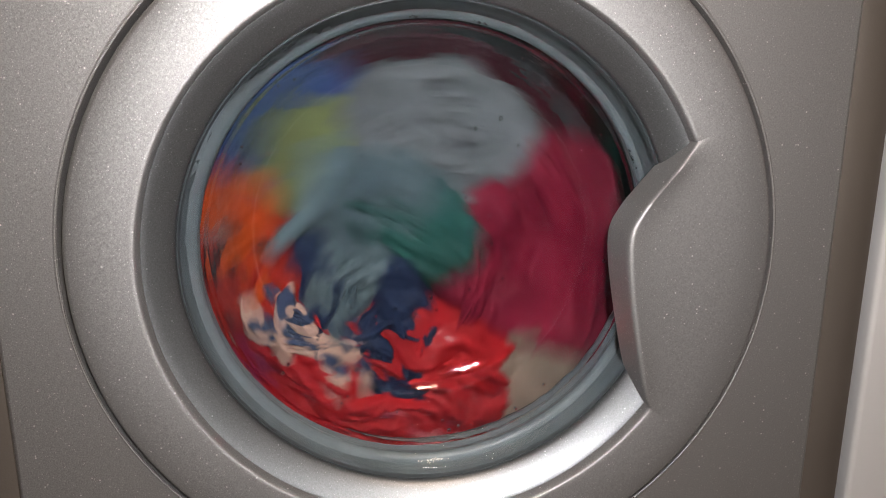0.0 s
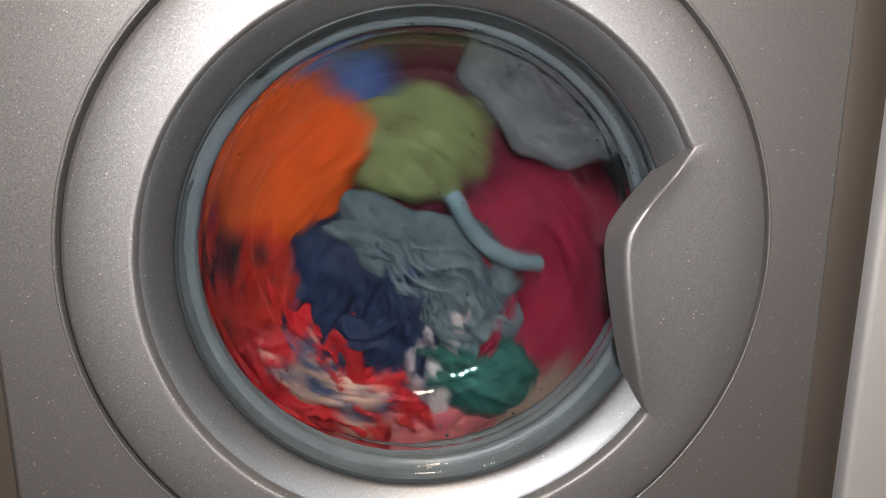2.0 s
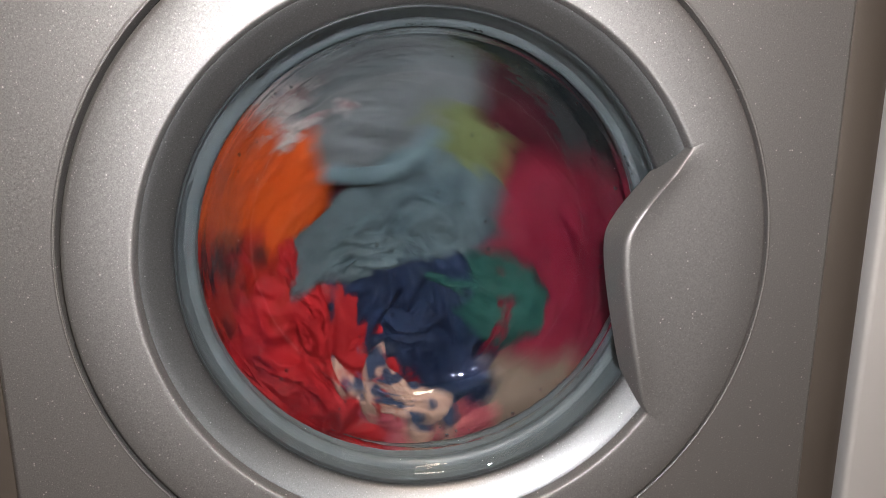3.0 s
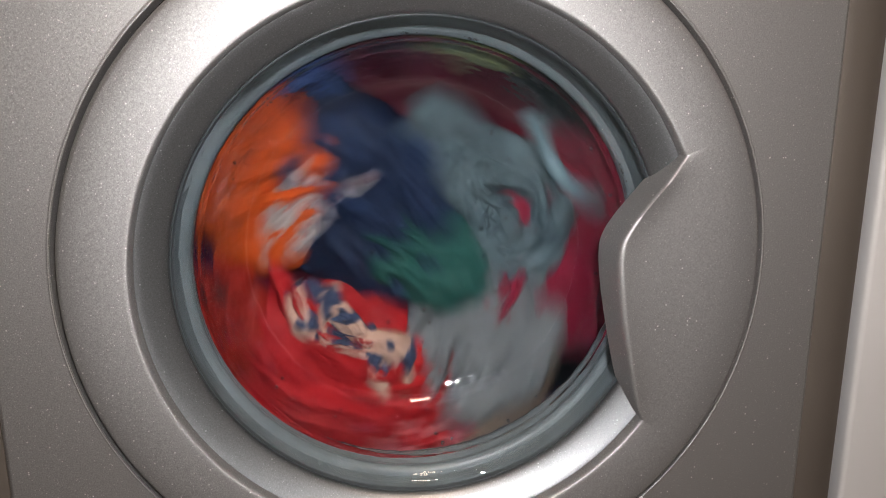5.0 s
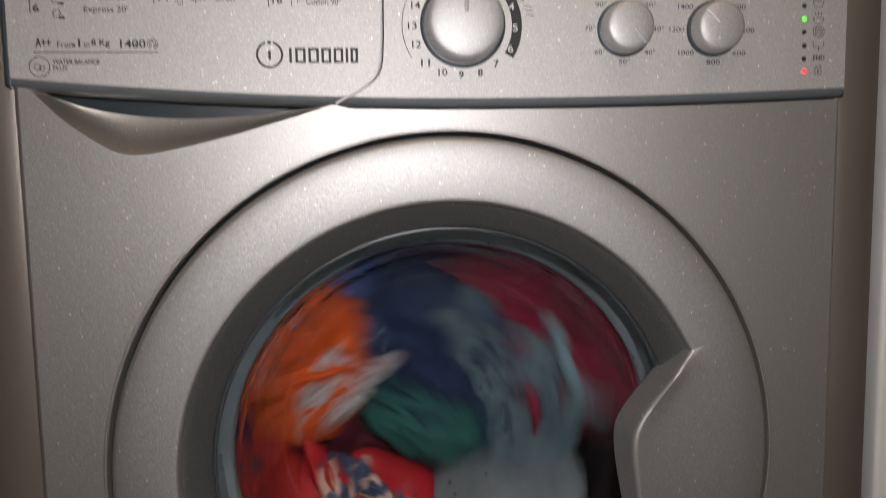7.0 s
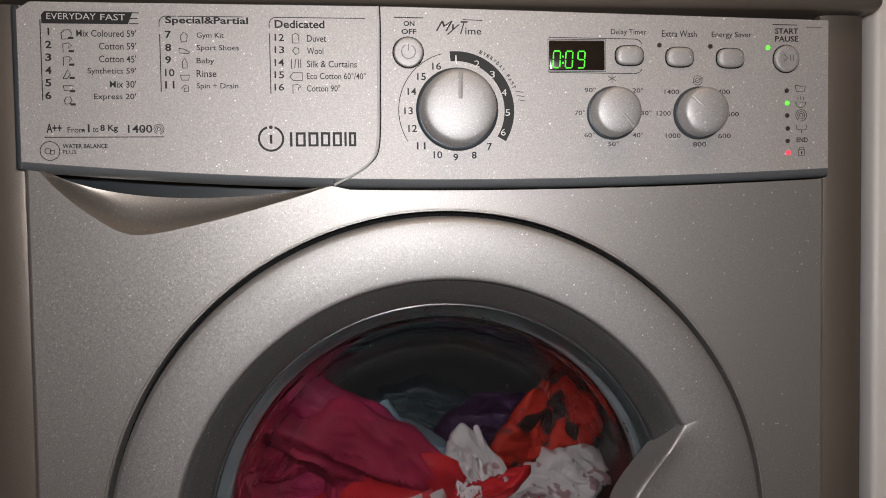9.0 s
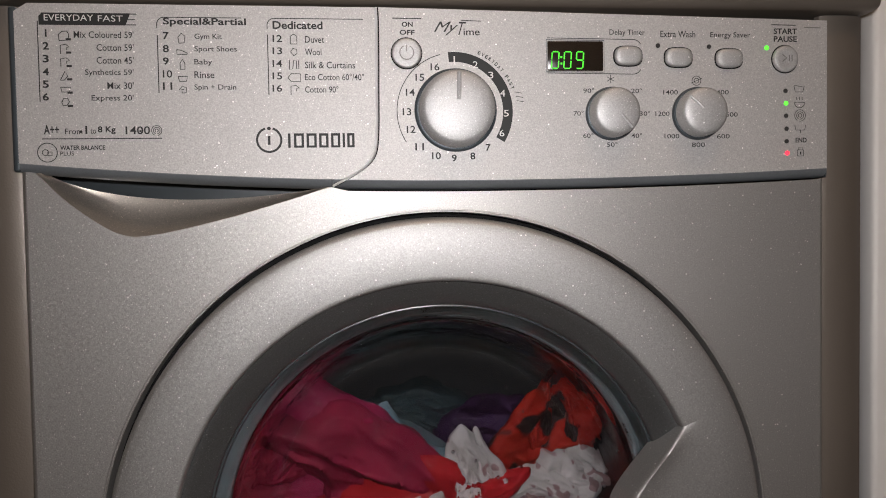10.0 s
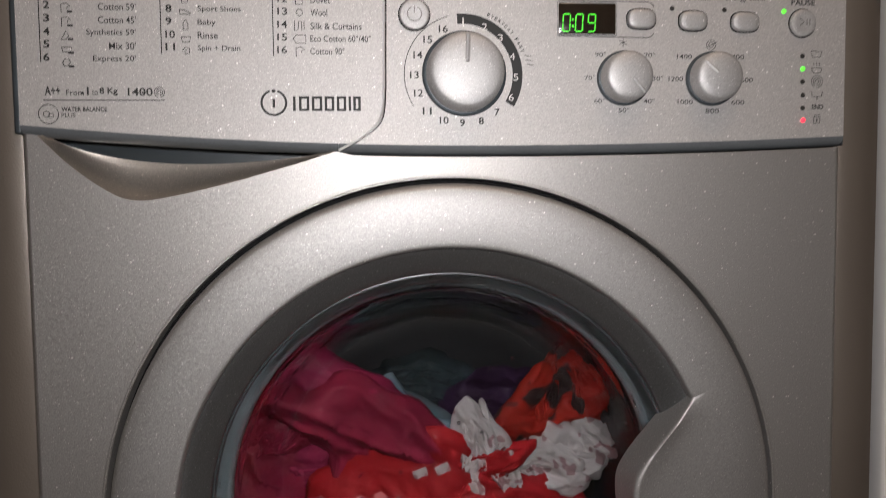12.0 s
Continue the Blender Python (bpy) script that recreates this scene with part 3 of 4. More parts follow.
label('14', -0.0227, -0.0168, 0.3091, 0.0048, 'bold')
label('15', -0.0161, -0.0102, 0.3190, 0.0048, 'bold')
label('16', -0.0059, 0.0001, 0.3260, 0.0048, 'bold')
label('1', 0.0094, 0.0109, 0.3310, 0.0044, 'light')
label('2', 0.0227, 0.0261, 0.3276, 0.0044, 'light')
label('3', 0.0331, 0.0365, 0.3206, 0.0044, 'light')
label('4', 0.0410, 0.0444, 0.3085, 0.0044, 'light')
label('5', 0.0433, 0.0467, 0.2950, 0.0044, 'light')
label('6', 0.0401, 0.0435, 0.2817, 0.0044, 'light')
label('Delay Timer', 0.1174, 0.1425, 0.3495, 0.0048)
label('Extra Wash', 0.1535, 0.1786, 0.3491, 0.0044)
label('Energy Saver', 0.1894, 0.2185, 0.3484, 0.0048)
label('START', 0.2358, 0.2530, 0.3517, 0.0040, 'bold')
label('PAUSE', 0.2358, 0.2530, 0.3463, 0.0040, 'bold')
label('END', 0.2520, 0.2603, 0.2757, 0.0034, 'bold')
label('90°', 0.0986, 0.1064, 0.3103, 0.0032)
label('20°', 0.1325, 0.1401, 0.3102, 0.0032)
label('70°', 0.0916, 0.0987, 0.2949, 0.0032)
label('30°', 0.1383, 0.1460, 0.2947, 0.0032)
label('60°', 0.0982, 0.1055, 0.2797, 0.0032)
label('40°', 0.1323, 0.1400, 0.2795, 0.0032)
label('50°', 0.1149, 0.1225, 0.2735, 0.0032)
label('1400', 0.1553, 0.1658, 0.3092, 0.0032)
label('400', 0.1936, 0.2027, 0.3093, 0.0032)
label('1200', 0.1496, 0.1597, 0.2944, 0.0032)
label('500', 0.2005, 0.2092, 0.2938, 0.0032)
label('1000', 0.1560, 0.1667, 0.2790, 0.0032)
label('600', 0.1940, 0.2033, 0.2787, 0.0032)
label('800', 0.1757, 0.1853, 0.2729, 0.0032)

# black heading bar with speed lines
hb = plate([[(-0.2545, 0.3515), (-0.2545, 0.3570), (-0.2525, 0.3592), (-0.1985, 0.3592), (-0.2015, 0.3515)]], PY, PY + 0.0001)
part("heading_bar", hb, M_INK, drawer, smooth=False)
for z, x in ((0.3588, -0.1945), (0.3552, -0.1955), (0.3519, -0.1950)):
    printed("speed_line", [(-0.2010, z), (x, z)], 0.0006, drawer)
for x, z0, z1 in ((-0.2553, 0.3030, 0.3540), (-0.1820, 0.3085, 0.3455), (-0.1124, 0.3075, 0.3465)):
    printed("column_line", [(x, z0), (x, z1)], 0.0006, drawer)
for x0, x1 in ((-0.1822, -0.1290), (-0.1125, -0.0500)):
    printed("heading_line", [(x0, 0.3500), (x0, 0.3525)] + arc(x0 + 0.0045, 0.3525, 0.0045, -90, 0, 8) + [(x1, 0.3570)], 0.0005, drawer)
printed("rule_line", [(-0.2550, 0.2795), (-0.1810, 0.2795)], 0.0006, drawer)
printed("ring_mark", circle(-0.2520, 0.2708, 0.0060, 40), 0.0005, drawer, closed=True)
printed("drop_mark", circle(-0.2532, 0.2708, 0.0019, 16), 0.0004, drawer, M_THIN, closed=True)
printed("drop_mark", [(-0.2518, 0.2688), (-0.2518, 0.2712), (-0.2492, 0.2712), (-0.2492, 0.2688), (-0.2518, 0.2688)], 0.0005, drawer, M_THIN)
for r in (0.0032, 0.0021, 0.0010):
    printed("spiral_mark", arc(-0.1842, 0.2845, r, -160, 170, 20), 0.0004, drawer, M_THIN)
printed("stop_mark", [(-0.2318, 0.2838), (-0.2306, 0.2838)], 0.0012, drawer)
printed("stop_mark", [(-0.1950, 0.2842), (-0.1938, 0.2842)], 0.0012, drawer)

# small line drawings beside the programmes
for i, z in enumerate((0.3447, 0.3363, 0.3278, 0.3194, 0.3110, 0.3026)):
    x = -0.2395
    shape = ([(-1, -1), (-1.1, .3), (-.4, .9), (.6, 1), (1, .3), (.8, -.9), (-1, -1)], [(-.8, -1), (-.8, .8), (.3, 1), (1, .4), (.4, .3), (.4, -.2)], [(-.8, -1), (-.8, .8), (.3, 1), (1, .4), (.4, .3), (.4, -.2)], [(-1, -.9), (0, 1), (.5, -.1), (-.2, -.9), (-1, -.9)], [(-1, .4), (-.8, -.6), (.8, -.6), (1, .4), (-1, .4)], [(-.9, 0), (-.5, .8), (.3, .9), (.7, .1), (.2, -.6), (-.6, -.7), (-.9, 0)])[i]
    printed("programme_mark", [(x + 0.0030 * a, z + 0.0030 * b) for a, b in shape], 0.0005, drawer, M_THIN)
    printed("programme_mark", [(x + 0.0010, z - 0.0022), (x + 0.0042, z - 0.0022)], 0.0014, drawer, M_THIN)
for i, z in enumerate((0.3437, 0.3354, 0.3270, 0.3186, 0.3104)):
    x = -0.1668
    shape = ([(-.6, -1), (-.8, .2), (-.1, 1), (.7, .4), (.5, -.9), (-.6, -1)], [(-1.1, .3), (-.2, .2), (1.1, -.4), (1, -.7), (-1.1, -.6), (-1.1, .3)], [(-.5, -1), (-.5, .2), (0, 1), (.5, .2), (.5, -1), (-.5, -1)], [(-1, .2), (-.7, -.8), (.7, -.8), (1, .2), (-1, .2)], [(-.8, 0), (-.2, .8), (.7, .5), (.6, -.5), (-.2, -.6), (-.3, .1), (.2, .2)])[i]
    printed("programme_mark", [(x + 0.0030 * a, z + 0.0032 * b) for a, b in shape], 0.0005, drawer, M_THIN)
for i, z in enumerate((0.3437, 0.3354, 0.3270, 0.3186, 0.3104)):
    x = -0.0957
    shape = ([(-.7, -1), (-.7, .6), (0, 1), (.7, .6), (.7, -1), (-.7, -1)], [(-.7, 0), (-.2, .7), (.6, .5), (.7, -.3), (0, -.8), (-.7, 0)], [(-1, 1), (-1, -1), (-.3, -.8), (-.1, .9), (.5, .8), (.5, -.8), (1, -.8), (1, .9)], [(-1.4, 0), (-.7, .8), (1.3, .8), (1.3, -.8), (-.7, -.8), (-1.4, 0)], [(-.8, -1), (-.8, .8), (.3, 1), (1, .4), (.4, .3), (.4, -.2)])[i]
    printed("programme_mark", [(x + 0.0030 * a, z + 0.0032 * b) for a, b in shape], 0.0005, drawer, M_THIN)

# maker's mark: plain shapes in its colours
printed("mark_ring", arc(-0.1130, 0.2780, 0.0078, 18, 342, 40), 0.0014, drawer)
printed("mark_stem", [(-0.1130, 0.2748), (-0.1130, 0.2806)], 0.0016, drawer)
part("mark_dot", plate([circle(-0.1130, 0.2855, 0.0012, 16)], PY, PY + 0.0001), M_INK, drawer, smooth=False)
for x0, x1 in ((-0.1008, -0.0992), (-0.0970, -0.0905), (-0.0888, -0.0822), (-0.0806, -0.0745), (-0.0728, -0.0668), (-0.0652, -0.0637), (-0.0622, -0.0574)):
    part("mark_bar", plate([[(x0, 0.2728), (x1, 0.2728), (x1, 0.2822), (x0, 0.2822)]] + ([[(x0 + 0.0016, 0.2742), (x1 - 0.0016, 0.2742), (x1 - 0.0016, 0.2806), (x0 + 0.0016, 0.2806)]] if x1 - x0 > 0.004 else []), PY, PY + 0.0001), M_INK, drawer, smooth=False)

# rings printed round the programme knob
KX, KZ = 0.0100, 0.2965
band = strip(arc(KX, KZ, 0.0362, -6, 122, 48), 0.0066, PY)
part("programme_band", band, M_INK, panel, smooth=False)
printed("programme_arc", arc(KX, KZ, 0.0388, -122, -14, 40), 0.0005, panel)
for a in (72, 76, 80):
    printed("speed_line", [(KX + 0.043 * math.sin(radians(a)), KZ + 0.043 * math.cos(radians(a)) - 0.0004), (KX + 0.043 * math.sin(radians(a)) + 0.005, KZ + 0.043 * math.cos(radians(a)) - 0.0012)], 0.0004, panel, M_THIN)


def curved_words(text, a0, a1, r, h):
    """Letters set one by one along the band."""
    for i, ch in enumerate(text):
        if ch == " ":
            continue
        a = a0 + (a1 - a0) * (i + 0.5) / len(text)
        ob = label(ch, -0.0009, 0.0009, 0.0, h, "bold")
        ob.parent = panel
        ob.rotation_euler = (0, radians(a), 0)
        ob.location = (KX + r * math.sin(radians(a)), 0, KZ + r * math.cos(radians(a)))


curved_words("EVERYDAY FAST", 22, 70, 0.0425, 0.0024)

printed("heading_line", [(-0.0310, 0.3580), (-0.0115, 0.3578)], 0.0006, panel)
printed("heading_line", [(0.2340, 0.3562), (0.2520, 0.3560)], 0.0006, panel)
printed("heading_line", [(0.0150, 0.3570), (0.0285, 0.3566)], 0.0005, panel, M_THIN)
printed("frame_line", [(0.0740, 0.3458), (0.1340, 0.3452)] + arc(0.1340, 0.3392, 0.0060, 0, 62, 8), 0.0005, panel)
printed("frame_line", [(0.0740, 0.3222), (0.1340, 0.3216)] + arc(0.1340, 0.3276, 0.0060, 180, 118, 8), 0.0005, panel)
part("small_print", plate([[(0.2585, 0.3542), (0.2705, 0.3540), (0.2705, 0.3547), (0.2585, 0.3549)]], PY, PY + 0.0001), M_FAINT, panel, smooth=False)


def knob(x, z, r, depth, angle, name):
    """A turned knob on a dark skirt, with a raised pointer."""
    root = new(name)
    root.parent = panel
    tagged(root, "domed silver knob with a raised pointer")
    y = PANEL_Y
    part("skirt", disc_lathe([(r * 1.06, y), (r * 1.06, y - 0.0020), (r * 1.02, y - 0.0030), (r * 0.98, y - 0.0032)], 56, x, z), M_EDGE, root)
    part("grip", disc_lathe([(r * 0.97, y - 0.003), (r * 0.955, y - depth * 0.55), (r * 0.94, y - depth * 0.80), (r * 0.90, y - depth * 0.92), (r * 0.80, y - depth * 0.985), (r * 0.55, y - depth * 1.03), (r * 0.28, y - depth * 1.055), (r * 0.02, y - depth * 1.06)], 64, x, z), M_BUTTON, root, angle=50)
    a = radians(angle)
    d = Vector((math.sin(a), math.cos(a)))
    p0, p1 = Vector((x, z)) + d * r * 0.18, Vector((x, z)) + d * r * 0.86
    part("pointer", tube_path([(p0.x, y - depth * 1.040, p0.y), ((p0.x + p1.x) / 2, y - depth * 1.025, (p0.y + p1.y) / 2), (p1.x, y - depth * 0.965, p1.y)], r * 0.05 + 0.0002, 8), M_BUTTON, root)
    return root


knob(KX + 0.0005, KZ + 0.0005, 0.0262, 0.017, 2, "programme_knob")
knob(0.1182, 0.2945, 0.0172, 0.015, 138, "temperature_knob")
knob(0.1797, 0.2945, 0.0172, 0.015, -48, "spin_knob")


def round_button(x, z, r, name):
    part("button_gap", disc_lathe([(r * 1.08, PANEL_Y - 0.0001), (r * 1.08, PANEL_Y - 0.0004), (r * 0.9, PANEL_Y - 0.0004)], 40, x, z), M_DARK, panel)
    return part(name, disc_lathe([(r, PANEL_Y), (r, PANEL_Y - 0.0016), (r * 0.94, PANEL_Y - 0.0026), (r * 0.82, PANEL_Y - 0.0031), (r * 0.5, PANEL_Y - 0.0027), (r * 0.02, PANEL_Y - 0.0025)], 44, x, z), M_BUTTON, panel, "round silver push button")


def oval_button(x, z, w, h, name="option_button"):
    def oval(s, dw=0.0):
        pts = []
        for i in range(40):
            a = 2 * math.pi * i / 40
            c, q = math.cos(a), math.sin(a)
            pts.append((x + (w + dw) * s * math.copysign(abs(c) ** 0.62, c), z + (h + dw) * s * math.copysign(abs(q) ** 0.75, q)))
        return pts
    part("button_gap", plate([oval(1.0, 0.0008)], PANEL_Y - 0.0003, PANEL_Y), M_DARK, panel)
    rings = [[(a, PANEL_Y - d, b) for a, b in oval(s)] for s, d in ((1.0, 0.0), (1.0, 0.0014), (0.95, 0.0024), (0.86, 0.0030), (0.6, 0.0033), (0.1, 0.0034))]
    return part(name, loft(rings, caps=(True, True)), M_BUTTON, panel, "oval silver push button", angle=50)


on_off = round_button(-0.0218, 0.3348, 0.0098, "power_button")
start = round_button(0.2438, 0.3323, 0.0092, "start_button")
for x, z in ((0.1303, 0.3338), (0.1662, 0.3330), (0.2028, 0.3325)):
    oval_button(x, z, 0.0096, 0.0064)
part("power_mark", strip(arc(-0.0218, 0.3348, 0.0046, 25, 335, 24), 0.0007, PANEL_Y - 0.0034), M_FAINT, on_off, smooth=False)
part("power_mark", strip([(-0.0218, 0.3355), (-0.0218, 0.3397)], 0.0007, PANEL_Y - 0.0034), M_FAINT, on_off, smooth=False)
part("start_mark", strip([(0.2405, 0.3350), (0.2435, 0.3325), (0.2405, 0.3300)], 0.0007, PANEL_Y - 0.0034), M_FAINT, start, smooth=False)
for x in (0.2455, 0.2475):
    part("start_mark", strip([(x, 0.3302), (x, 0.3346)], 0.0007, PANEL_Y - 0.0034), M_FAINT, start, smooth=False)

# lit display
disp = part("display", box(0.0737, 0.1131, PANEL_Y - 0.0006, PANEL_Y + 0.002, 0.3234, 0.3441, 0.0012, 2), M_DISPLAY, panel, "dark display window with lit green digits")
part("display_frame", strip([(0.0733, 0.3230), (0.1135, 0.3229), (0.1135, 0.3444), (0.0733, 0.3446)], 0.0006, PY, closed=True), M_EDGE, panel, smooth=False)


def digit(x, z, w, h, segments):
    """A seven-segment digit, slightly leaning."""
    lean = 0.06
    P = {"tl": (0, h), "tr": (w, h), "ml": (0, h / 2), "mr": (w, h / 2), "bl": (0, 0), "br": (w, 0)}
    S = {"a": ("tl", "tr"), "b": ("tr", "mr"), "c": ("mr", "br"), "d": ("bl", "br"), "e": ("ml", "bl"), "f": ("tl", "ml"), "g": ("ml", "mr")}
    for s in segments:
        (xa, za), (xb, zb) = P[S[s][0]], P[S[s][1]]
        g = 0.0005
        dx, dz = (g, 0) if za == zb else (0, -g)
        part("digit_segment", strip([(x + xa + dx + lean * za, z + za + dz), (x + xb - dx + lean * zb, z + zb - dz)], 0.00082, PANEL_Y - 0.0009), M_GREEN, disp, smooth=False)


digit(0.0764, 0.3252, 0.0048, 0.0112, "abcdef")
digit(0.0850, 0.3252, 0.0048, 0.0112, "abcdef")
digit(0.0935, 0.3252, 0.0048, 0.0112, "abcdfg")
for z in (0.3285, 0.3328):
    part("digit_segment", strip([(0.0828, z), (0.0840, z)], 0.0012, PANEL_Y - 0.0009), M_GREEN, disp, smooth=False)


def led(x, z, mat, text):
    part("led_lamp", disc_lathe([(0.0016, PANEL_Y), (0.0016, PANEL_Y - 0.0004), (0.0012, PANEL_Y - 0.0009), (0.0003, PANEL_Y - 0.0010)], 20, x, z), mat, panel, text)


led(0.2306, 0.3401, M_GREENLED, "lit green lamp")
led(0.2449, 0.3015, M_GREENLED, "lit green lamp")
led(0.2458, 0.2666, M_REDLED, "lit red lamp")
for x, z in ((0.2445, 0.3102), (0.2449, 0.2928), (0.2453, 0.2837), (0.2453, 0.2749), (0.1517, 0.3411), (0.1884, 0.3406)):
    led(x, z, M_LEDOFF, "small unlit lamp")

# marks beside the lamps and over the knobs
printed("tub_mark", [(0.2508, 0.3138), (0.2518, 0.3095), (0.2575, 0.3095), (0.2585, 0.3138), (0.2560, 0.3130), (0.2530, 0.3138), (0.2508, 0.3138)], 0.0004, panel, M_THIN)
printed("tub_mark", arc(0.2550, 0.3022, 0.0038, 90, 270, 14) + [(0.2588, 0.3022)], 0.0004, panel, M_THIN)
for i in range(3):
    printed("spray_mark", [(0.2530 + 0.002 * i, 0.3038), (0.2528 + 0.002 * i, 0.3060)], 0.0004, panel, M_THIN)
for r in (0.0040, 0.0026, 0.0013):
    printed("spiral_mark", arc(0.2554, 0.2930, r, -150, 190, 24), 0.0004, panel, M_THIN)
printed("tub_mark", [(0.2515, 0.2862), (0.2522, 0.2828), (0.2588, 0.2828), (0.2595, 0.2862)], 0.0004, panel, M_THIN)
printed("tub_mark", [(0.2556, 0.2828), (0.2556, 0.2805)], 0.0005, panel, M_INK)
printed("lock_mark", [(0.2536, 0.2645), (0.2580, 0.2645), (0.2580, 0.2688), (0.2536, 0.2688)], 0.0005, panel, M_THIN, closed=True)
printed("lock_mark", [(0.2541, 0.2688), (0.2541, 0.2702), (0.2575, 0.2702), (0.2575, 0.2688)], 0.0004, panel, M_THIN)
printed("lock_mark", [(0.2558, 0.2655), (0.2558, 0.2676)], 0.0009, panel, M_INK)
for a in (0, 60, 120):
    dx, dz = 0.0029 * math.sin(radians(a)), 0.0029 * math.cos(radians(a))
    printed("snow_mark", [(0.1180 - dx, 0.3182 - dz), (0.1180 + dx, 0.3182 + dz)], 0.0004, panel, M_THIN)
for r in (0.0032, 0.0017):
    printed("spiral_mark", circle(0.1793, 0.3172, r, 24), 0.0004, panel, M_THIN, closed=True)
printed("spiral_mark", [(0.1755, 0.3155), (0.1832, 0.3190)], 0.0004, panel, M_THIN)


# ---- the wash: each garment is a crumpled rigid bundle ----
def bundle(name, wide, tall, thick, mat, seed, folds=7.0, along=0.42, ragged=0.26, lean=0.0, hook=0.0, bend=0.0):
    """A heap of wet cloth: wide along its way, tall towards the rim, with long folds on its face. lean: the way of the folds in degrees;
    hook: how far out its rim begins to bend forward round the glass bowl; bend: how far it snakes."""
    off = Vector((seed * 7.31, seed * 3.17, seed * 1.93))
    k, n = 96, 36
    turn = Matrix.Rotation(radians(lean), 2)
    rings = []
    for side in (-1, 1):
        for j in range(n + 1) if side < 0 else range(n - 4, -1, -4):
            s = max(j / n, 0.012)
            ring = []
            for i in range(k):
                a = 2 * math.pi * i / k
                c, q = math.cos(a), math.sin(a)
                edge = 1 + ragged * noise.noise(Vector((c * 1.4, q * 1.4, 0)) + off) + 0.45 * ragged * noise.noise(Vector((c * 3.2, q * 3.2, 3)) + off)
                x, z = c * s * edge * wide, q * s * edge * tall
                w = turn @ Vector((x, z))
                w.y += 0.022 * noise.noise(Vector((x * 22, z * 22, 4)) + off)          # folds wander
                p = Vector((w.x * folds * along * 6, w.y * folds * 6, 0)) + off
                rid = 1 - abs(noise.noise(p * 0.75)) * 2.3
                fine = 1 - abs(noise.noise(p * 1.9 + Vector((0, 0, 7)))) * 2.0
                crease = 1 - abs(noise.noise(p * 3.6 + Vector((3, 0, 1)))) * 2.0
                dome = math.sqrt(max(0.0, 1 - (s * 0.985) ** 3.0))
                relief = (0.38 * rid + 0.20 * fine + 0.09 * crease) * min(1, dome * 1.6)
                y = side * thick * dome * (0.50 + (relief if side < 0 else 0.2))
                if hook:
                    y -= min(0.030, 0.8 * max(0.0, z - hook))
                z += bend * math.sin(2.6 * x / wide)
                ring.append((x + 0.03 * wide * noise.noise(p * 0.6 + Vector((9, 0, 0))), y, z + 0.03 * tall * noise.noise(p * 0.6 + Vector((0, 9, 0)))))
            rings.append(ring)
    return mesh_of(name, loft(rings, caps=(True, True)), mat, True, 80)


C_MAROON = cloth("crimson_cotton", (0.1050, 0.0035, 0.0150, 1))
C_PLUM = cloth("plum_cotton", (0.1300, 0.0060, 0.0280, 1))
C_RED = cloth("red_cotton", (0.1750, 0.0036, 0.0060, 1), 0.2)
C_ORANGE = cloth("orange_cotton", (0.2800, 0.0360, 0.0035, 1), 0.2)
C_NAVY = cloth("navy_cotton", (0.0040, 0.0100, 0.0280, 1))
C_PALE = cloth("pale_blue_cotton", (0.0550, 0.0770, 0.0860, 1), 0.3, spots=((0.036, 0.056, 0.066, 1), 26.0, 0.60))
C_TIE = cloth("light_blue_cotton", (0.1000, 0.1500, 0.1700, 1), 0.3)
C_SLATE = cloth("dark_slate_knit", (0.0120, 0.0190, 0.0220, 1), 0.35)
C_GREY = cloth("grey_cotton", (0.0860, 0.0940, 0.1000, 1))
C_OLIVE = cloth("yellow_green_cotton", (0.0900, 0.1060, 0.0440, 1))
C_TEAL = cloth("dark_green_cotton", (0.0070, 0.0420, 0.0360, 1))
C_MULTI = cloth("peach_patterned_cotton", (0.2500, 0.1600, 0.1250, 1), 0.4, spots=((0.020, 0.030, 0.060, 1), 46.0, 0.55))
C_PINK = cloth("pink_striped_cotton", (0.270, 0.075, 0.080, 1), 0.2, stripe=((0.144, 0.013, 0.030, 1), 14.0, 0.62))
C_BEIGE = cloth("beige_cotton", (0.120, 0.090, 0.070, 1))
C_BLUE = cloth("blue_cotton", (0.0220, 0.0420, 0.1200, 1))
C_SPOT = cloth("red_black_spotted_cotton", (0.1500, 0.0060, 0.0030, 1), 0.2, spots=((0.011, 0.006, 0.007, 1), 34.0, 0.585))
C_PURPLE = cloth("dark_purple_cotton", (0.0140, 0.0040, 0.0180, 1))
C_WHITE = cloth("white_cotton", (0.255, 0.225, 0.220, 1), 0.25, spots=((0.16, 0.095, 0.098, 1), 75.0, 0.60))
C_DARK = cloth("dark_red_backing_cotton", (0.0450, 0.0040, 0.0110, 1))

WX, WZ, WR = -0.003, ZC - 0.026, 0.169      # middle and reach of the tumbling wash
SETTLE = 7.3                                # the drum brakes and the wash drops


def nearest(a, b):
    """The angle b, by whole turns, that is nearest to a."""
    return b + 360 * round((a - b) / 360)


def place(t, fast, slow, special):
    """Angle (degrees clockwise from the top) and reach at t: the drum turns once a second; ten stations a turn, of two turns that recur."""
    for when, spot in special:
        if abs(when - t) < 0.04:
            return spot
    i = round(t * 10) % 10
    w = min(1.0, max(0.0, (t - 3.1) / 1.6))
    (a, r), (b, q) = fast[i], slow[i]
    return a + (nearest(a, b) - a) * w, r + (q - r) * w


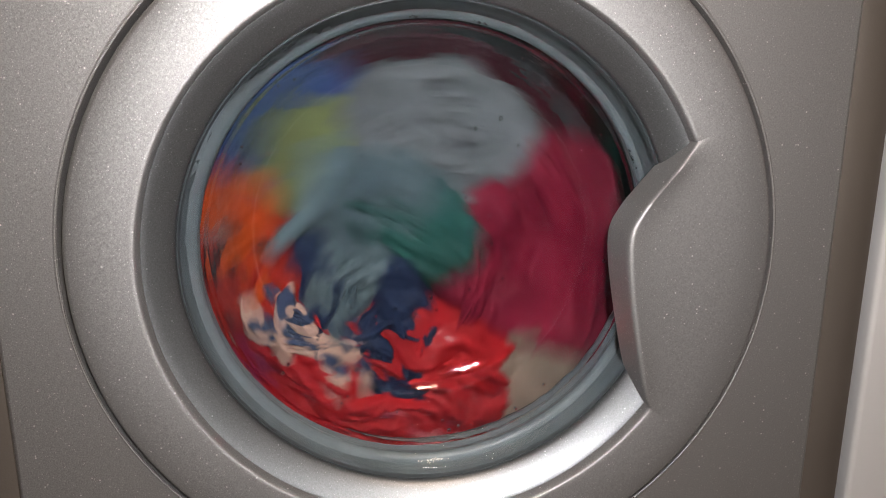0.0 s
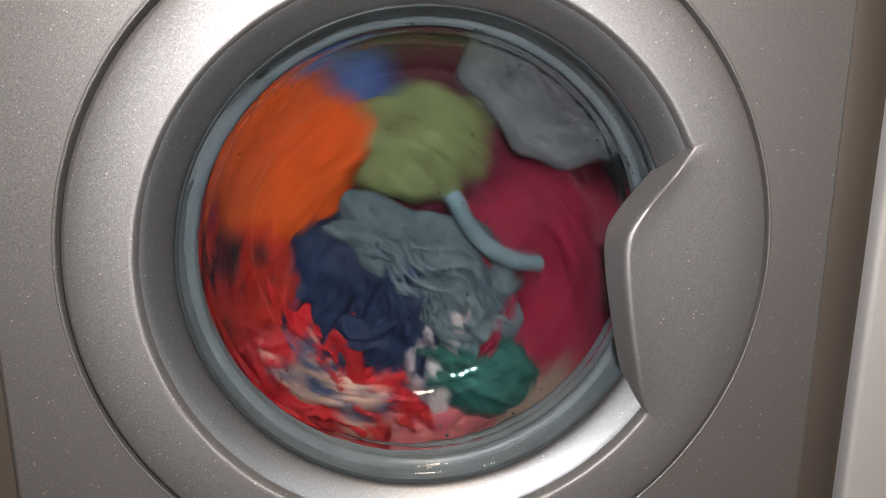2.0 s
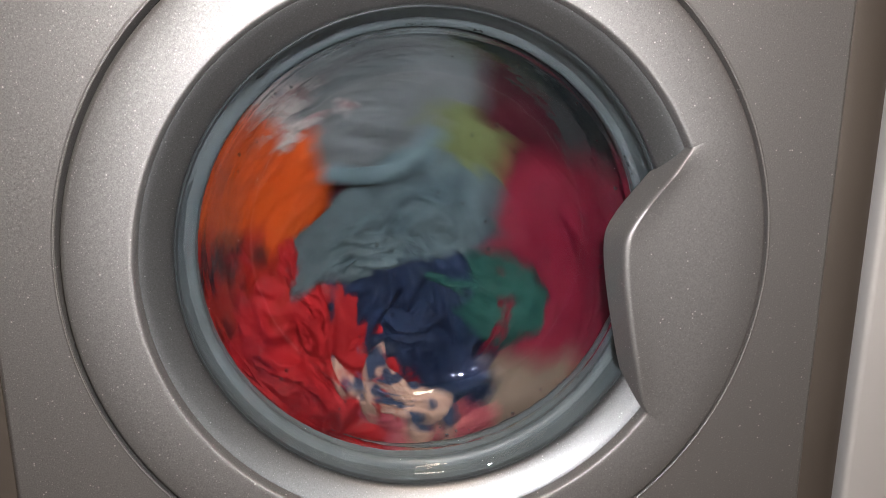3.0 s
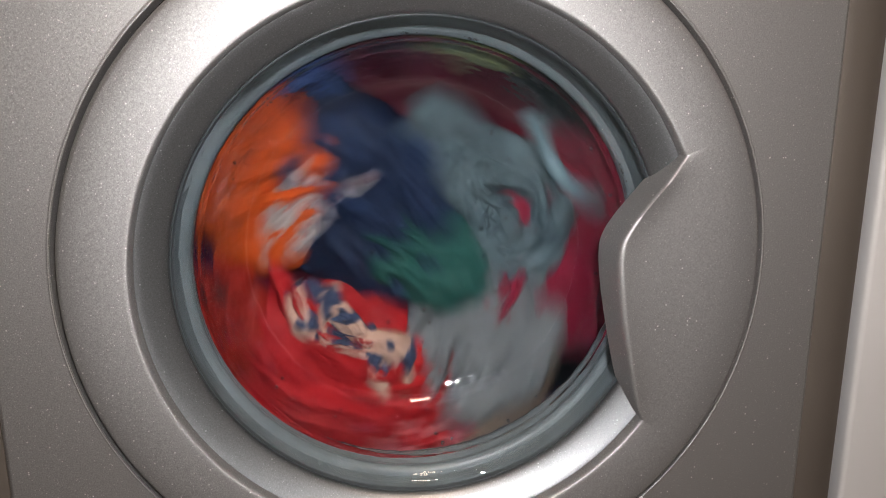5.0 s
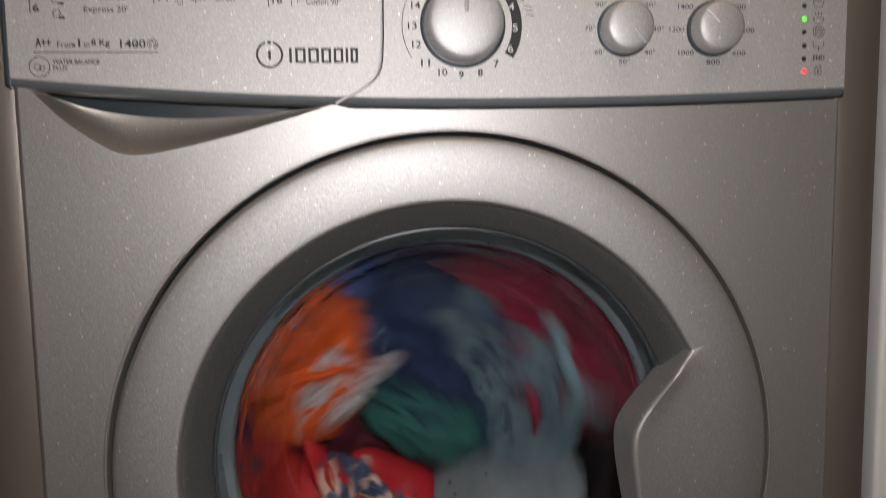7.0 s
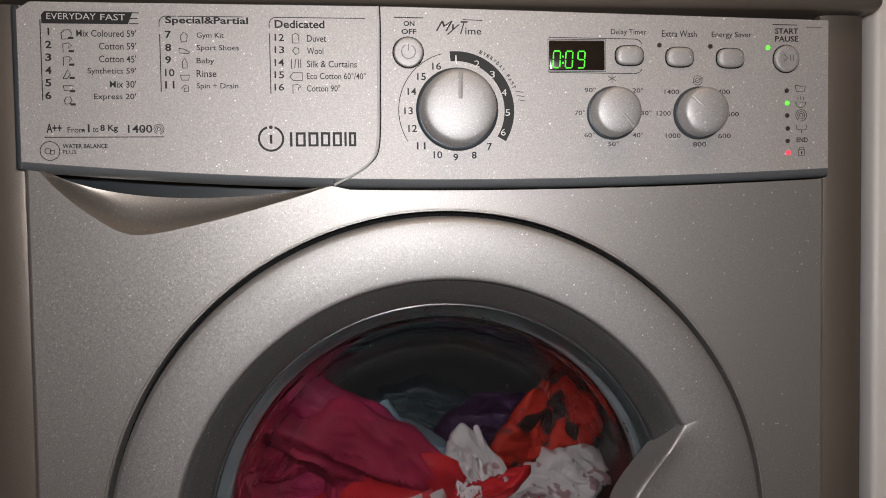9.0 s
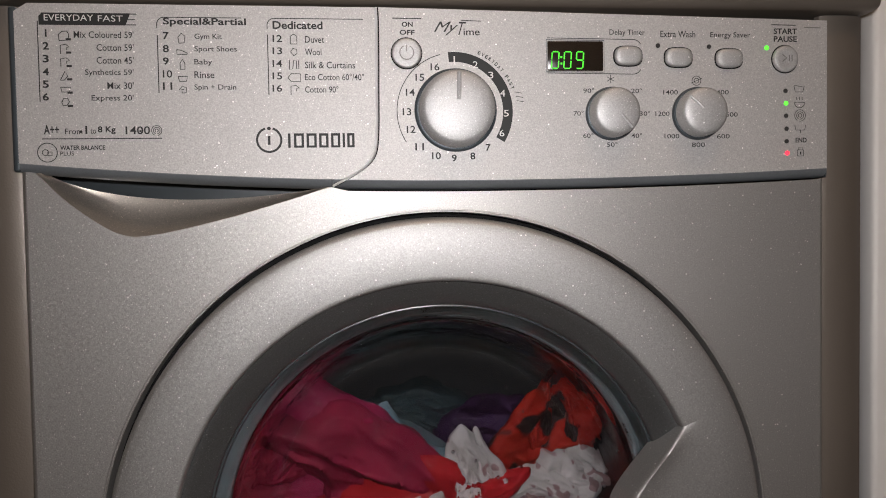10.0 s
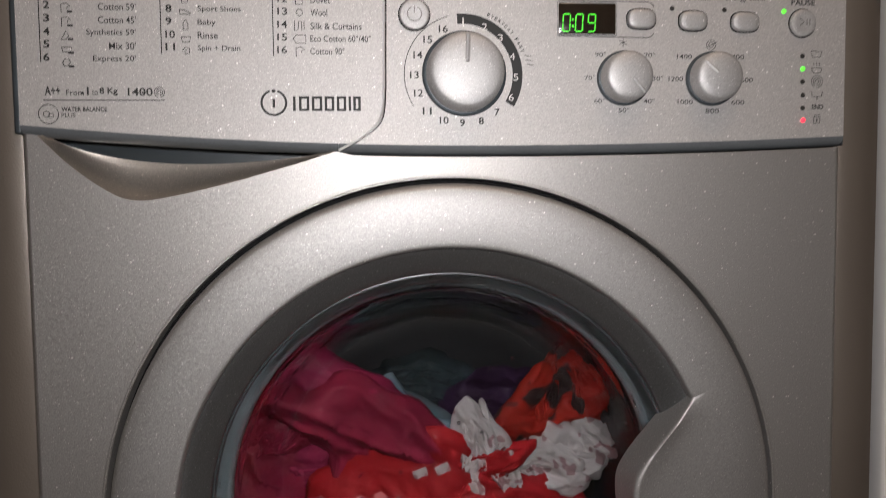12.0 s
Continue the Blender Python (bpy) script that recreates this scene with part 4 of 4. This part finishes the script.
def tumble(depth, fast, slow, rest, sink=0.0, special=(), free=False):
    """Poses of a garment through the turns of the drum, then to its resting place x, height over the door's centre, depth and turn. free:
    it rolls over evenly in place of following the rim."""
    rows, last = [], 0.0
    for i in range(round(SETTLE * 10) + 1):
        t = i / 10
        a, r = place(t, fast, slow, special)
        if i == 0:
            last = a
        elif free:
            last += 36
        else:
            step = (a - last + 110) % 360 - 110
            last += max(-10, min(80, step))
        x, z = WX + r * WR * math.sin(radians(a)), WZ + r * WR * math.cos(radians(a))
        rows.append((t, pose(x, depth, z, 0, last, 0)))
    rx, rz, ry, turn = rest
    d = (turn - last + 120) % 360 - 120
    for t, f in ((7.36, 0.25), (7.42, 0.55), (7.5, 0.92), (7.56, 1.0)):
        g = f ** 1.5
        rows.append((t, pose(x + (rx - x) * g, depth + (ry - depth) * g, z + (rz + sink + ZC - z) * g, 0, last + d * f, 0)))
    for t, s in ((7.7, 0.85), (8.4, 0.3), (9.2, 0.0), (12.0, 0.0)):
        rows.append((t, pose(rx, ry, rz + sink * s + ZC, 0, last + d, 0)))
    return rows


WASH = []


def garment(name, size, mat, seed, text, depth, fast, slow, rest, sink=0.0, special=(), free=False, **more):
    hook = 0.148 - WR * sum(r for _, r in fast + slow) / (len(fast) + len(slow))
    size = (size[0] * 1.10, size[1] * 1.12, size[2] * 0.88)      # soaked cloth spreads
    ob = tagged(new(name, bundle(name, size[0], size[1], size[2], mat, seed, hook=0.0 if free else max(0.012, hook), **more)), text, "laundry", "clothes in the drum")
    rnd = random.Random(seed)
    for i in range(3 if size[0] > 0.05 else 1):
        a = rnd.uniform(0, 360)
        long = size[0] * rnd.uniform(0.5, 0.7)
        piece = new("loose_fold", bundle("loose_fold", long, long * rnd.uniform(0.22, 0.34), size[2] * 0.6, mat, seed + 30 + i, folds=15, ragged=0.3))
        piece.parent = ob
        piece.matrix_basis = pose(0.5 * size[0] * math.cos(radians(a)), -size[2] * rnd.uniform(0.15, 0.4), 0.5 * size[1] * math.sin(radians(a)), rnd.uniform(-12, 12), rnd.uniform(-40, 40), rnd.uniform(-15, 15))
    WASH.append((ob, tumble(depth, fast, slow, rest, sink, special, free)))
    return ob


def even(a0, r):
    """A garment deep in the drum that turns evenly."""
    return [(a0 + 36 * i, r) for i in range(10)]


# added dark backing that fills the deep gaps between the garments
garment("gap_backing", (0.150, 0.140, 0.045), C_DARK, 19, "dark red backing added deep in the drum to fill gaps between garments", 0.198, even(0, .1), even(0, .1), (-0.01, -0.11, 0.26, 180))
garment("towel", (0.094, 0.080, 0.038), C_MAROON, 1, "crimson cotton towel, wet and crumpled in the drum", 0.150,
        [(97, .66), (125, .80), (160, .92), (195, .97), (225, 1), (255, 1), (280, 1), (305, .95), (335, .78), (15, .68)],
        [(75, .78), (115, .90), (150, .97), (185, 1), (215, 1), (245, 1), (280, 1), (310, .95), (340, .80), (10, .60)],
        (-0.088, -0.014, 0.160, 20), 0.02, [(0.0, (92, .62)), (2.0, (108, .75)), (3.0, (101, .78)), (5.0, (88, .80)), (6.0, (65, .75)), (7.0, (57, .80))], lean=10)
garment("skirt", (0.092, 0.070, 0.035), C_PLUM, 2, "plum red skirt, wet and bunched up", 0.158,
        [(250, .98), (270, .98), (295, .95), (325, .90), (5, .75), (52, .68), (92, .85), (130, .95), (175, 1), (215, 1)],
        [(240, 1), (265, 1), (290, .95), (325, .90), (355, .72), (45, .62), (90, .82), (130, .95), (170, 1), (205, 1)],
        (-0.094, 0.014, 0.172, 25), 0.015, lean=-30)
red_shirt = garment("shirt", (0.114, 0.076, 0.036), C_RED, 3, "bright red shirt with pale waistband stripes, wet", 0.146,
        [(190, .70), (205, .75), (245, .75), (290, .65), (305, .55), (312, .50), (345, .40), (40, .35), (125, .42), (165, .62)],
        [(210, .70), (255, .70), (280, .58), (292, .42), (300, .32), (312, .30), (10, .12), (125, .20), (165, .50), (182, .65)],
        (0.006, -0.066, 0.142, 10), 0.015, [(1.0, (198, .80)), (2.0, (212, .82)), (3.0, (228, .72)), (2.5, (315, .45))], lean=20)
garment("t_shirt", (0.074, 0.052, 0.030), C_RED, 21, "red t-shirt, wet and crumpled", 0.152,
        [(245, .80), (270, .80), (305, .75), (345, .75), (35, .65), (110, .50), (130, .60), (160, .75), (190, .85), (220, .85)],
        [(235, .88), (262, .80), (300, .80), (335, .70), (20, .75), (100, .60), (135, .70), (160, .80), (185, .85), (210, .88)],
        (0.03, -0.085, 0.15, 0), lean=-20)
garment("shirt", (0.072, 0.052, 0.032), C_ORANGE, 4, "orange shirt, wet and crumpled", 0.143,
        [(290, .85), (325, .75), (355, .68), (62, .70), (118, .75), (148, .80), (175, .87), (212, .87), (243, .87), (266, .87)],
        [(305, .73), (333, .50), (358, .42), (65, .50), (125, .65), (158, .72), (185, .85), (215, .86), (245, .86), (270, .85)],
        (0.075, -0.110, 0.18, 0), 0.0, [(0.0, (272, .92)), (1.0, (284, .88)), (2.0, (312, .74)), (3.0, (300, .78)), (2.5, (160, .85))], lean=15)
garment("trousers", (0.092, 0.070, 0.036), C_NAVY, 5, "navy blue trousers rolled up in the wash", 0.146,
        [(220, .40), (225, .32), (230, .28), (225, .22), (220, .28), (205, .35), (228, .36), (240, .40), (230, .36), (222, .30)],
        [(335, .42), (85, .25), (135, .32), (160, .40), (175, .55), (198, .70), (225, .72), (240, .72), (285, .72), (325, .70)],
        (-0.006, -0.03, 0.270, 0), 0.0, [(0.0, (222, .44)), (1.5, (215, .36)), (2.5, (210, .45)), (3.0, (185, .28)), (5.0, (330, .36)), (6.0, (345, .50)), (7.0, (10, .36))], True, lean=70)
blouse = garment("blouse", (0.086, 0.040, 0.028), C_PALE, 6, "pale blue blouse, thin and wrinkled", 0.135,
        [(310, .20), (30, .15), (150, .35), (165, .50), (195, .65), (215, .72), (240, .65), (282, .62), (310, .40), (320, .35)],
        [(20, .50), (130, .55), (185, .85), (203, .82), (245, .78), (262, .80), (308, .55), (330, .50), (322, .42), (0, .35)],
        (-0.042, -0.006, 0.176, 32), 0.0, [(0.0, (295, .28)), (1.0, (350, .14)), (2.0, (120, .16)), (3.0, (340, .20)), (0.5, (208, .72)), (5.0, (52, .58)), (6.0, (52, .60)), (7.0, (60, .5))], folds=12)
garment("jumper", (0.066, 0.044, 0.034), C_SLATE, 27, "dark slate knitted jumper, coiled up", 0.212, even(130, .4), even(130, .4), (-0.006, 0.026, 0.215, 10), folds=11, along=0.3)
garment("t_shirt", (0.078, 0.054, 0.030), C_GREY, 7, "grey t-shirt, wet and wrinkled", 0.141,
        [(10, .68), (50, .72), (105, .85), (165, .85), (190, .88), (215, .88), (245, .85), (275, .85), (300, .80), (330, .75)],
        [(138, .55), (155, .75), (185, .88), (215, .85), (240, .85), (258, .85), (290, .75), (330, .60), (10, .60), (55, .52)],
        (-0.015, -0.03, 0.230, 0), 0.0, [(0.0, (12, .60)), (1.0, (32, .85)), (2.0, (40, 1.12)), (3.0, (350, .78))], folds=10)
garment("vest", (0.056, 0.044, 0.028), C_OLIVE, 8, "yellow-green vest, wet and crumpled", 0.150,
        [(345, .62), (45, .45), (108, .72), (142, .75), (165, .85), (190, .95), (220, .98), (255, .98), (290, .90), (322, .78)],
        [(20, 1.28), (68, .85), (90, .75), (125, .90), (155, .97), (190, 1), (220, 1), (255, 1), (290, 1), (330, .95)],
        (0.05, -0.09, 0.19, 0), 0.0, [(0.0, (318, .62)), (1.0, (350, .66)), (2.0, (8, .55)), (3.0, (22, .48))], lean=60)
garment("shorts", (0.050, 0.038, 0.028), C_TEAL, 9, "dark green shorts, wet and bunched up", 0.137,
        [(110, .40), (130, .40), (165, .75), (185, .80), (225, .80), (250, .78), (284, .72), (302, .68), (318, .55), (10, .30)],
        [(0, .12), (145, .35), (172, .65), (200, .57), (222, .62), (230, .68), (242, .66), (255, .65), (285, .62), (310, .38)],
        (-0.050, -0.02, 0.240, 10), 0.0, [(0.0, (20, .12)), (2.0, (150, .70)), (3.0, (118, .45)), (5.0, (80, .14)), (6.0, (275, .22))], True)
garment("scarf", (0.058, 0.015, 0.018), C_MULTI, 10, "peach, white and navy patterned scarf, twisted", 0.126,
        [(215, .75), (240, .72), (262, .70), (285, .60), (310, .40), (310, .25), (150, .15), (165, .35), (190, .55), (190, .68)],
        [(220, .44), (226, .42), (238, .45), (236, .45), (235, .42), (240, .48), (238, .45), (255, .36), (250, .36), (240, .38)],
        (0.06, -0.090, 0.125, 0), 0.0, [(0.0, (233, .66)), (0.5, (30, .16)), (1.5, (300, .22)), (2.5, (283, .36)), (3.0, (188, .70))], True, folds=13, bend=0.020, ragged=0.4)
garment("pyjama_top", (0.088, 0.050, 0.032), C_PINK, 11, "pink and crimson striped pyjama top", 0.148,
        [(185, .97), (215, 1), (250, 1), (290, 1), (335, .90), (10, .74), (45, .68), (72, .68), (125, .85), (160, .95)],
        [(190, 1), (225, 1), (260, 1), (300, .95), (340, .60), (0, .55), (45, .52), (70, .60), (128, .85), (160, .97)],
        (-0.05, -0.085, 0.16, 0))
garment("cardigan", (0.066, 0.052, 0.030), C_BEIGE, 12, "beige brown cardigan, soaked", 0.156,
        [(138, .76), (165, .90), (195, 1), (225, 1), (255, 1), (290, 1), (325, .92), (348, .85), (32, .75), (92, .68)],
        [(155, .85), (185, 1), (215, 1), (245, 1), (275, 1), (310, 1), (340, .90), (0, .78), (36, .70), (108, .76)],
        (0.02, -0.10, 0.22, 0), lean=80)
garment("jeans", (0.066, 0.044, 0.028), C_BLUE, 13, "blue jeans leg, wet", 0.154,
        [(325, .86), (8, .80), (48, .72), (98, .85), (130, .95), (165, .97), (195, .97), (225, .97), (260, .95), (292, .90)],
        [(315, .95), (350, .90), (32, .78), (82, .88), (115, .95), (150, 1), (185, 1), (215, 1), (250, 1), (285, 1)],
        (0.06, -0.07, 0.23, 0), 0.0, [(0.0, (312, .86))])
garment("work_shirt", (0.056, 0.034, 0.026), C_BLUE, 23, "blue work shirt, wet and bunched up", 0.158,
        [(170, 1), (205, 1), (240, 1), (280, 1), (320, 1), (5, .98), (38, .97), (75, .98), (110, 1), (140, 1)],
        [(155, 1), (190, 1), (225, 1), (260, 1), (300, 1), (335, .95), (10, .85), (45, .78), (82, .92), (120, 1)],
        (0.00, -0.11, 0.24, 0))
garment("leggings", (0.052, 0.044, 0.028), C_SPOT, 14, "red leggings with black spots", 0.141,
        [(262, .78), (290, .80), (325, .72), (0, .72), (60, .65), (115, .72), (135, .78), (165, .88), (200, .92), (235, .90)],
        [(255, .95), (285, .90), (320, .75), (352, .68), (60, .60), (122, .76), (145, .85), (170, .92), (200, .97), (225, .97)],
        (0.104, 0.018, 0.162, -60), 0.006, lean=50)
garment("pullover", (0.044, 0.034, 0.026), C_PURPLE, 15, "dark purple pullover, wet", 0.147,
        [(200, .90), (235, .90), (270, .90), (300, .80), (330, .70), (345, .55), (20, .60), (90, .80), (140, .90), (170, .90)],
        [(263, .90), (300, .80), (345, .70), (30, .70), (75, .60), (110, .50), (140, .75), (170, .90), (200, .90), (230, .90)],
        (0.060, 0.028, 0.192, 0), 0.0, [(2.5, (343, .62))])
garment("pillowcase", (0.050, 0.026, 0.020), C_WHITE, 16, "white pillowcase twisted into a crumpled roll", 0.136,
        [(295, .60), (330, .72), (5, .82), (35, .82), (90, 1.0), (135, 1.2), (180, 1.2), (215, 1.2), (245, 1.1), (275, .90)],
        [(305, .55), (345, .75), (0, .85), (15, .80), (48, .75), (105, 1.2), (150, 1.2), (190, 1.2), (225, 1.2), (265, .90)],
        (0.042, -0.010, 0.132, 68), 0.0, [(0.0, (262, 1.1)), (1.0, (288, .96)), (1.5, (282, .74)), (2.0, (165, .55)), (2.5, (282, .9)), (3.0, (322, .90))], folds=15, ragged=0.2)
garment("handkerchief", (0.036, 0.024, 0.018), C_WHITE, 17, "pale pinkish white handkerchief, crumpled", 0.205, even(250, .3), even(250, .3), (0.098, -0.020, 0.140, 15), folds=13)
garment("handkerchief", (0.030, 0.024, 0.018), C_WHITE, 18, "pale pinkish white handkerchief, crumpled", 0.205, even(20, .3), even(20, .3), (0.128, -0.004, 0.142, 40), folds=13)


def waistband(host):
    """Pale stripes that follow the cloth."""
    face = [v.co for v in host.data.vertices if v.co.y < 0]
    for bx, bz, tilt in ((-0.030, 0.050, 25), (-0.012, 0.056, 35)):
        ca, sa = math.cos(radians(tilt)), math.sin(radians(tilt))
        rings = []
        for i in range(5):
            ring = []
            for j, lift in ((0, 0.0016), (1, 0.0016), (2, 0.0016), (2, 0.0004), (0, 0.0004)):
                u, w = (i / 4 - 0.5) * 0.012, (j / 2 - 0.5) * 0.007
                x, z = bx + u * ca - w * sa, bz + u * sa + w * ca
                near = min(face, key=lambda c: (c.x - x) ** 2 + (c.z - z) ** 2)
                ring.append((x, near.y - lift, z))
            rings.append(ring)
        part("waistband_stripe", loft(rings, caps=(True, True)), C_WHITE, host, "pale waistband stripe")


waistband(red_shirt)


def strap(host):
    """A rolled tie that hangs in a bow from the blouse."""
    pts = [(-0.036 + 0.092 * u, -0.020 - 0.016 * math.sin(math.pi * u), 0.058 - 0.014 * math.sin(math.pi * u)) for u in (i / 16 for i in range(17))]
    part("tie", tube_path(pts, 0.0070, 12), C_TIE, host, "pale blue rolled tie")


strap(blouse)


# ---- the torch that is carried beside the lens ----
def torch():
    root = tagged(new("torch"), "small lit white torch carried beside the lens", "torch", kind="structure")
    part("housing", disc_lathe([(0.0125, 0.014), (0.0125, 0.0005), (0.0105, 0.0), (0.0102, 0.001)], 40), M_DARK, root, "black round housing")
    part("lamp_disc", disc_lathe([(0.0100, 0.0006), (0.0100, -0.0002)], 40), M_TORCH, root, "lit white lamp")
    return root


torch_ob = torch()
TORCH_AT = pose(0.025, 0.050, 0.012) @ pose(0, 0, 0, 90, 0, 0)     # to the right of the lens, above it and behind its rim


def motions():
    """The drum turns once a second until it stops; the wash tumbles with it and comes to rest; the torch goes along with the lens."""
    turn = [(i / 8, pose(0, 0, 0, 0, 45 * i, 0)) for i in range(57)]
    turn += [(7.12, pose(0, 0, 0, 0, 45 * 56 + 40, 0)), (7.25, pose(0, 0, 0, 0, 45 * 56 + 75, 0)), (7.4, pose(0, 0, 0, 0, 45 * 56 + 96, 0)), (7.55, pose(0, 0, 0, 0, 45 * 56 + 100, 0)), (12.0, pose(0, 0, 0, 0, 45 * 56 + 100, 0))]
    walk(drum_ob, turn)
    walk(torch_ob, [(t, pose(x, y, z + ZC, rx, ry, rz) @ TORCH_AT) for t, x, y, z, rx, ry, rz in ROWS])
    for ob, rows in WASH:
        walk(ob, rows)


motions()
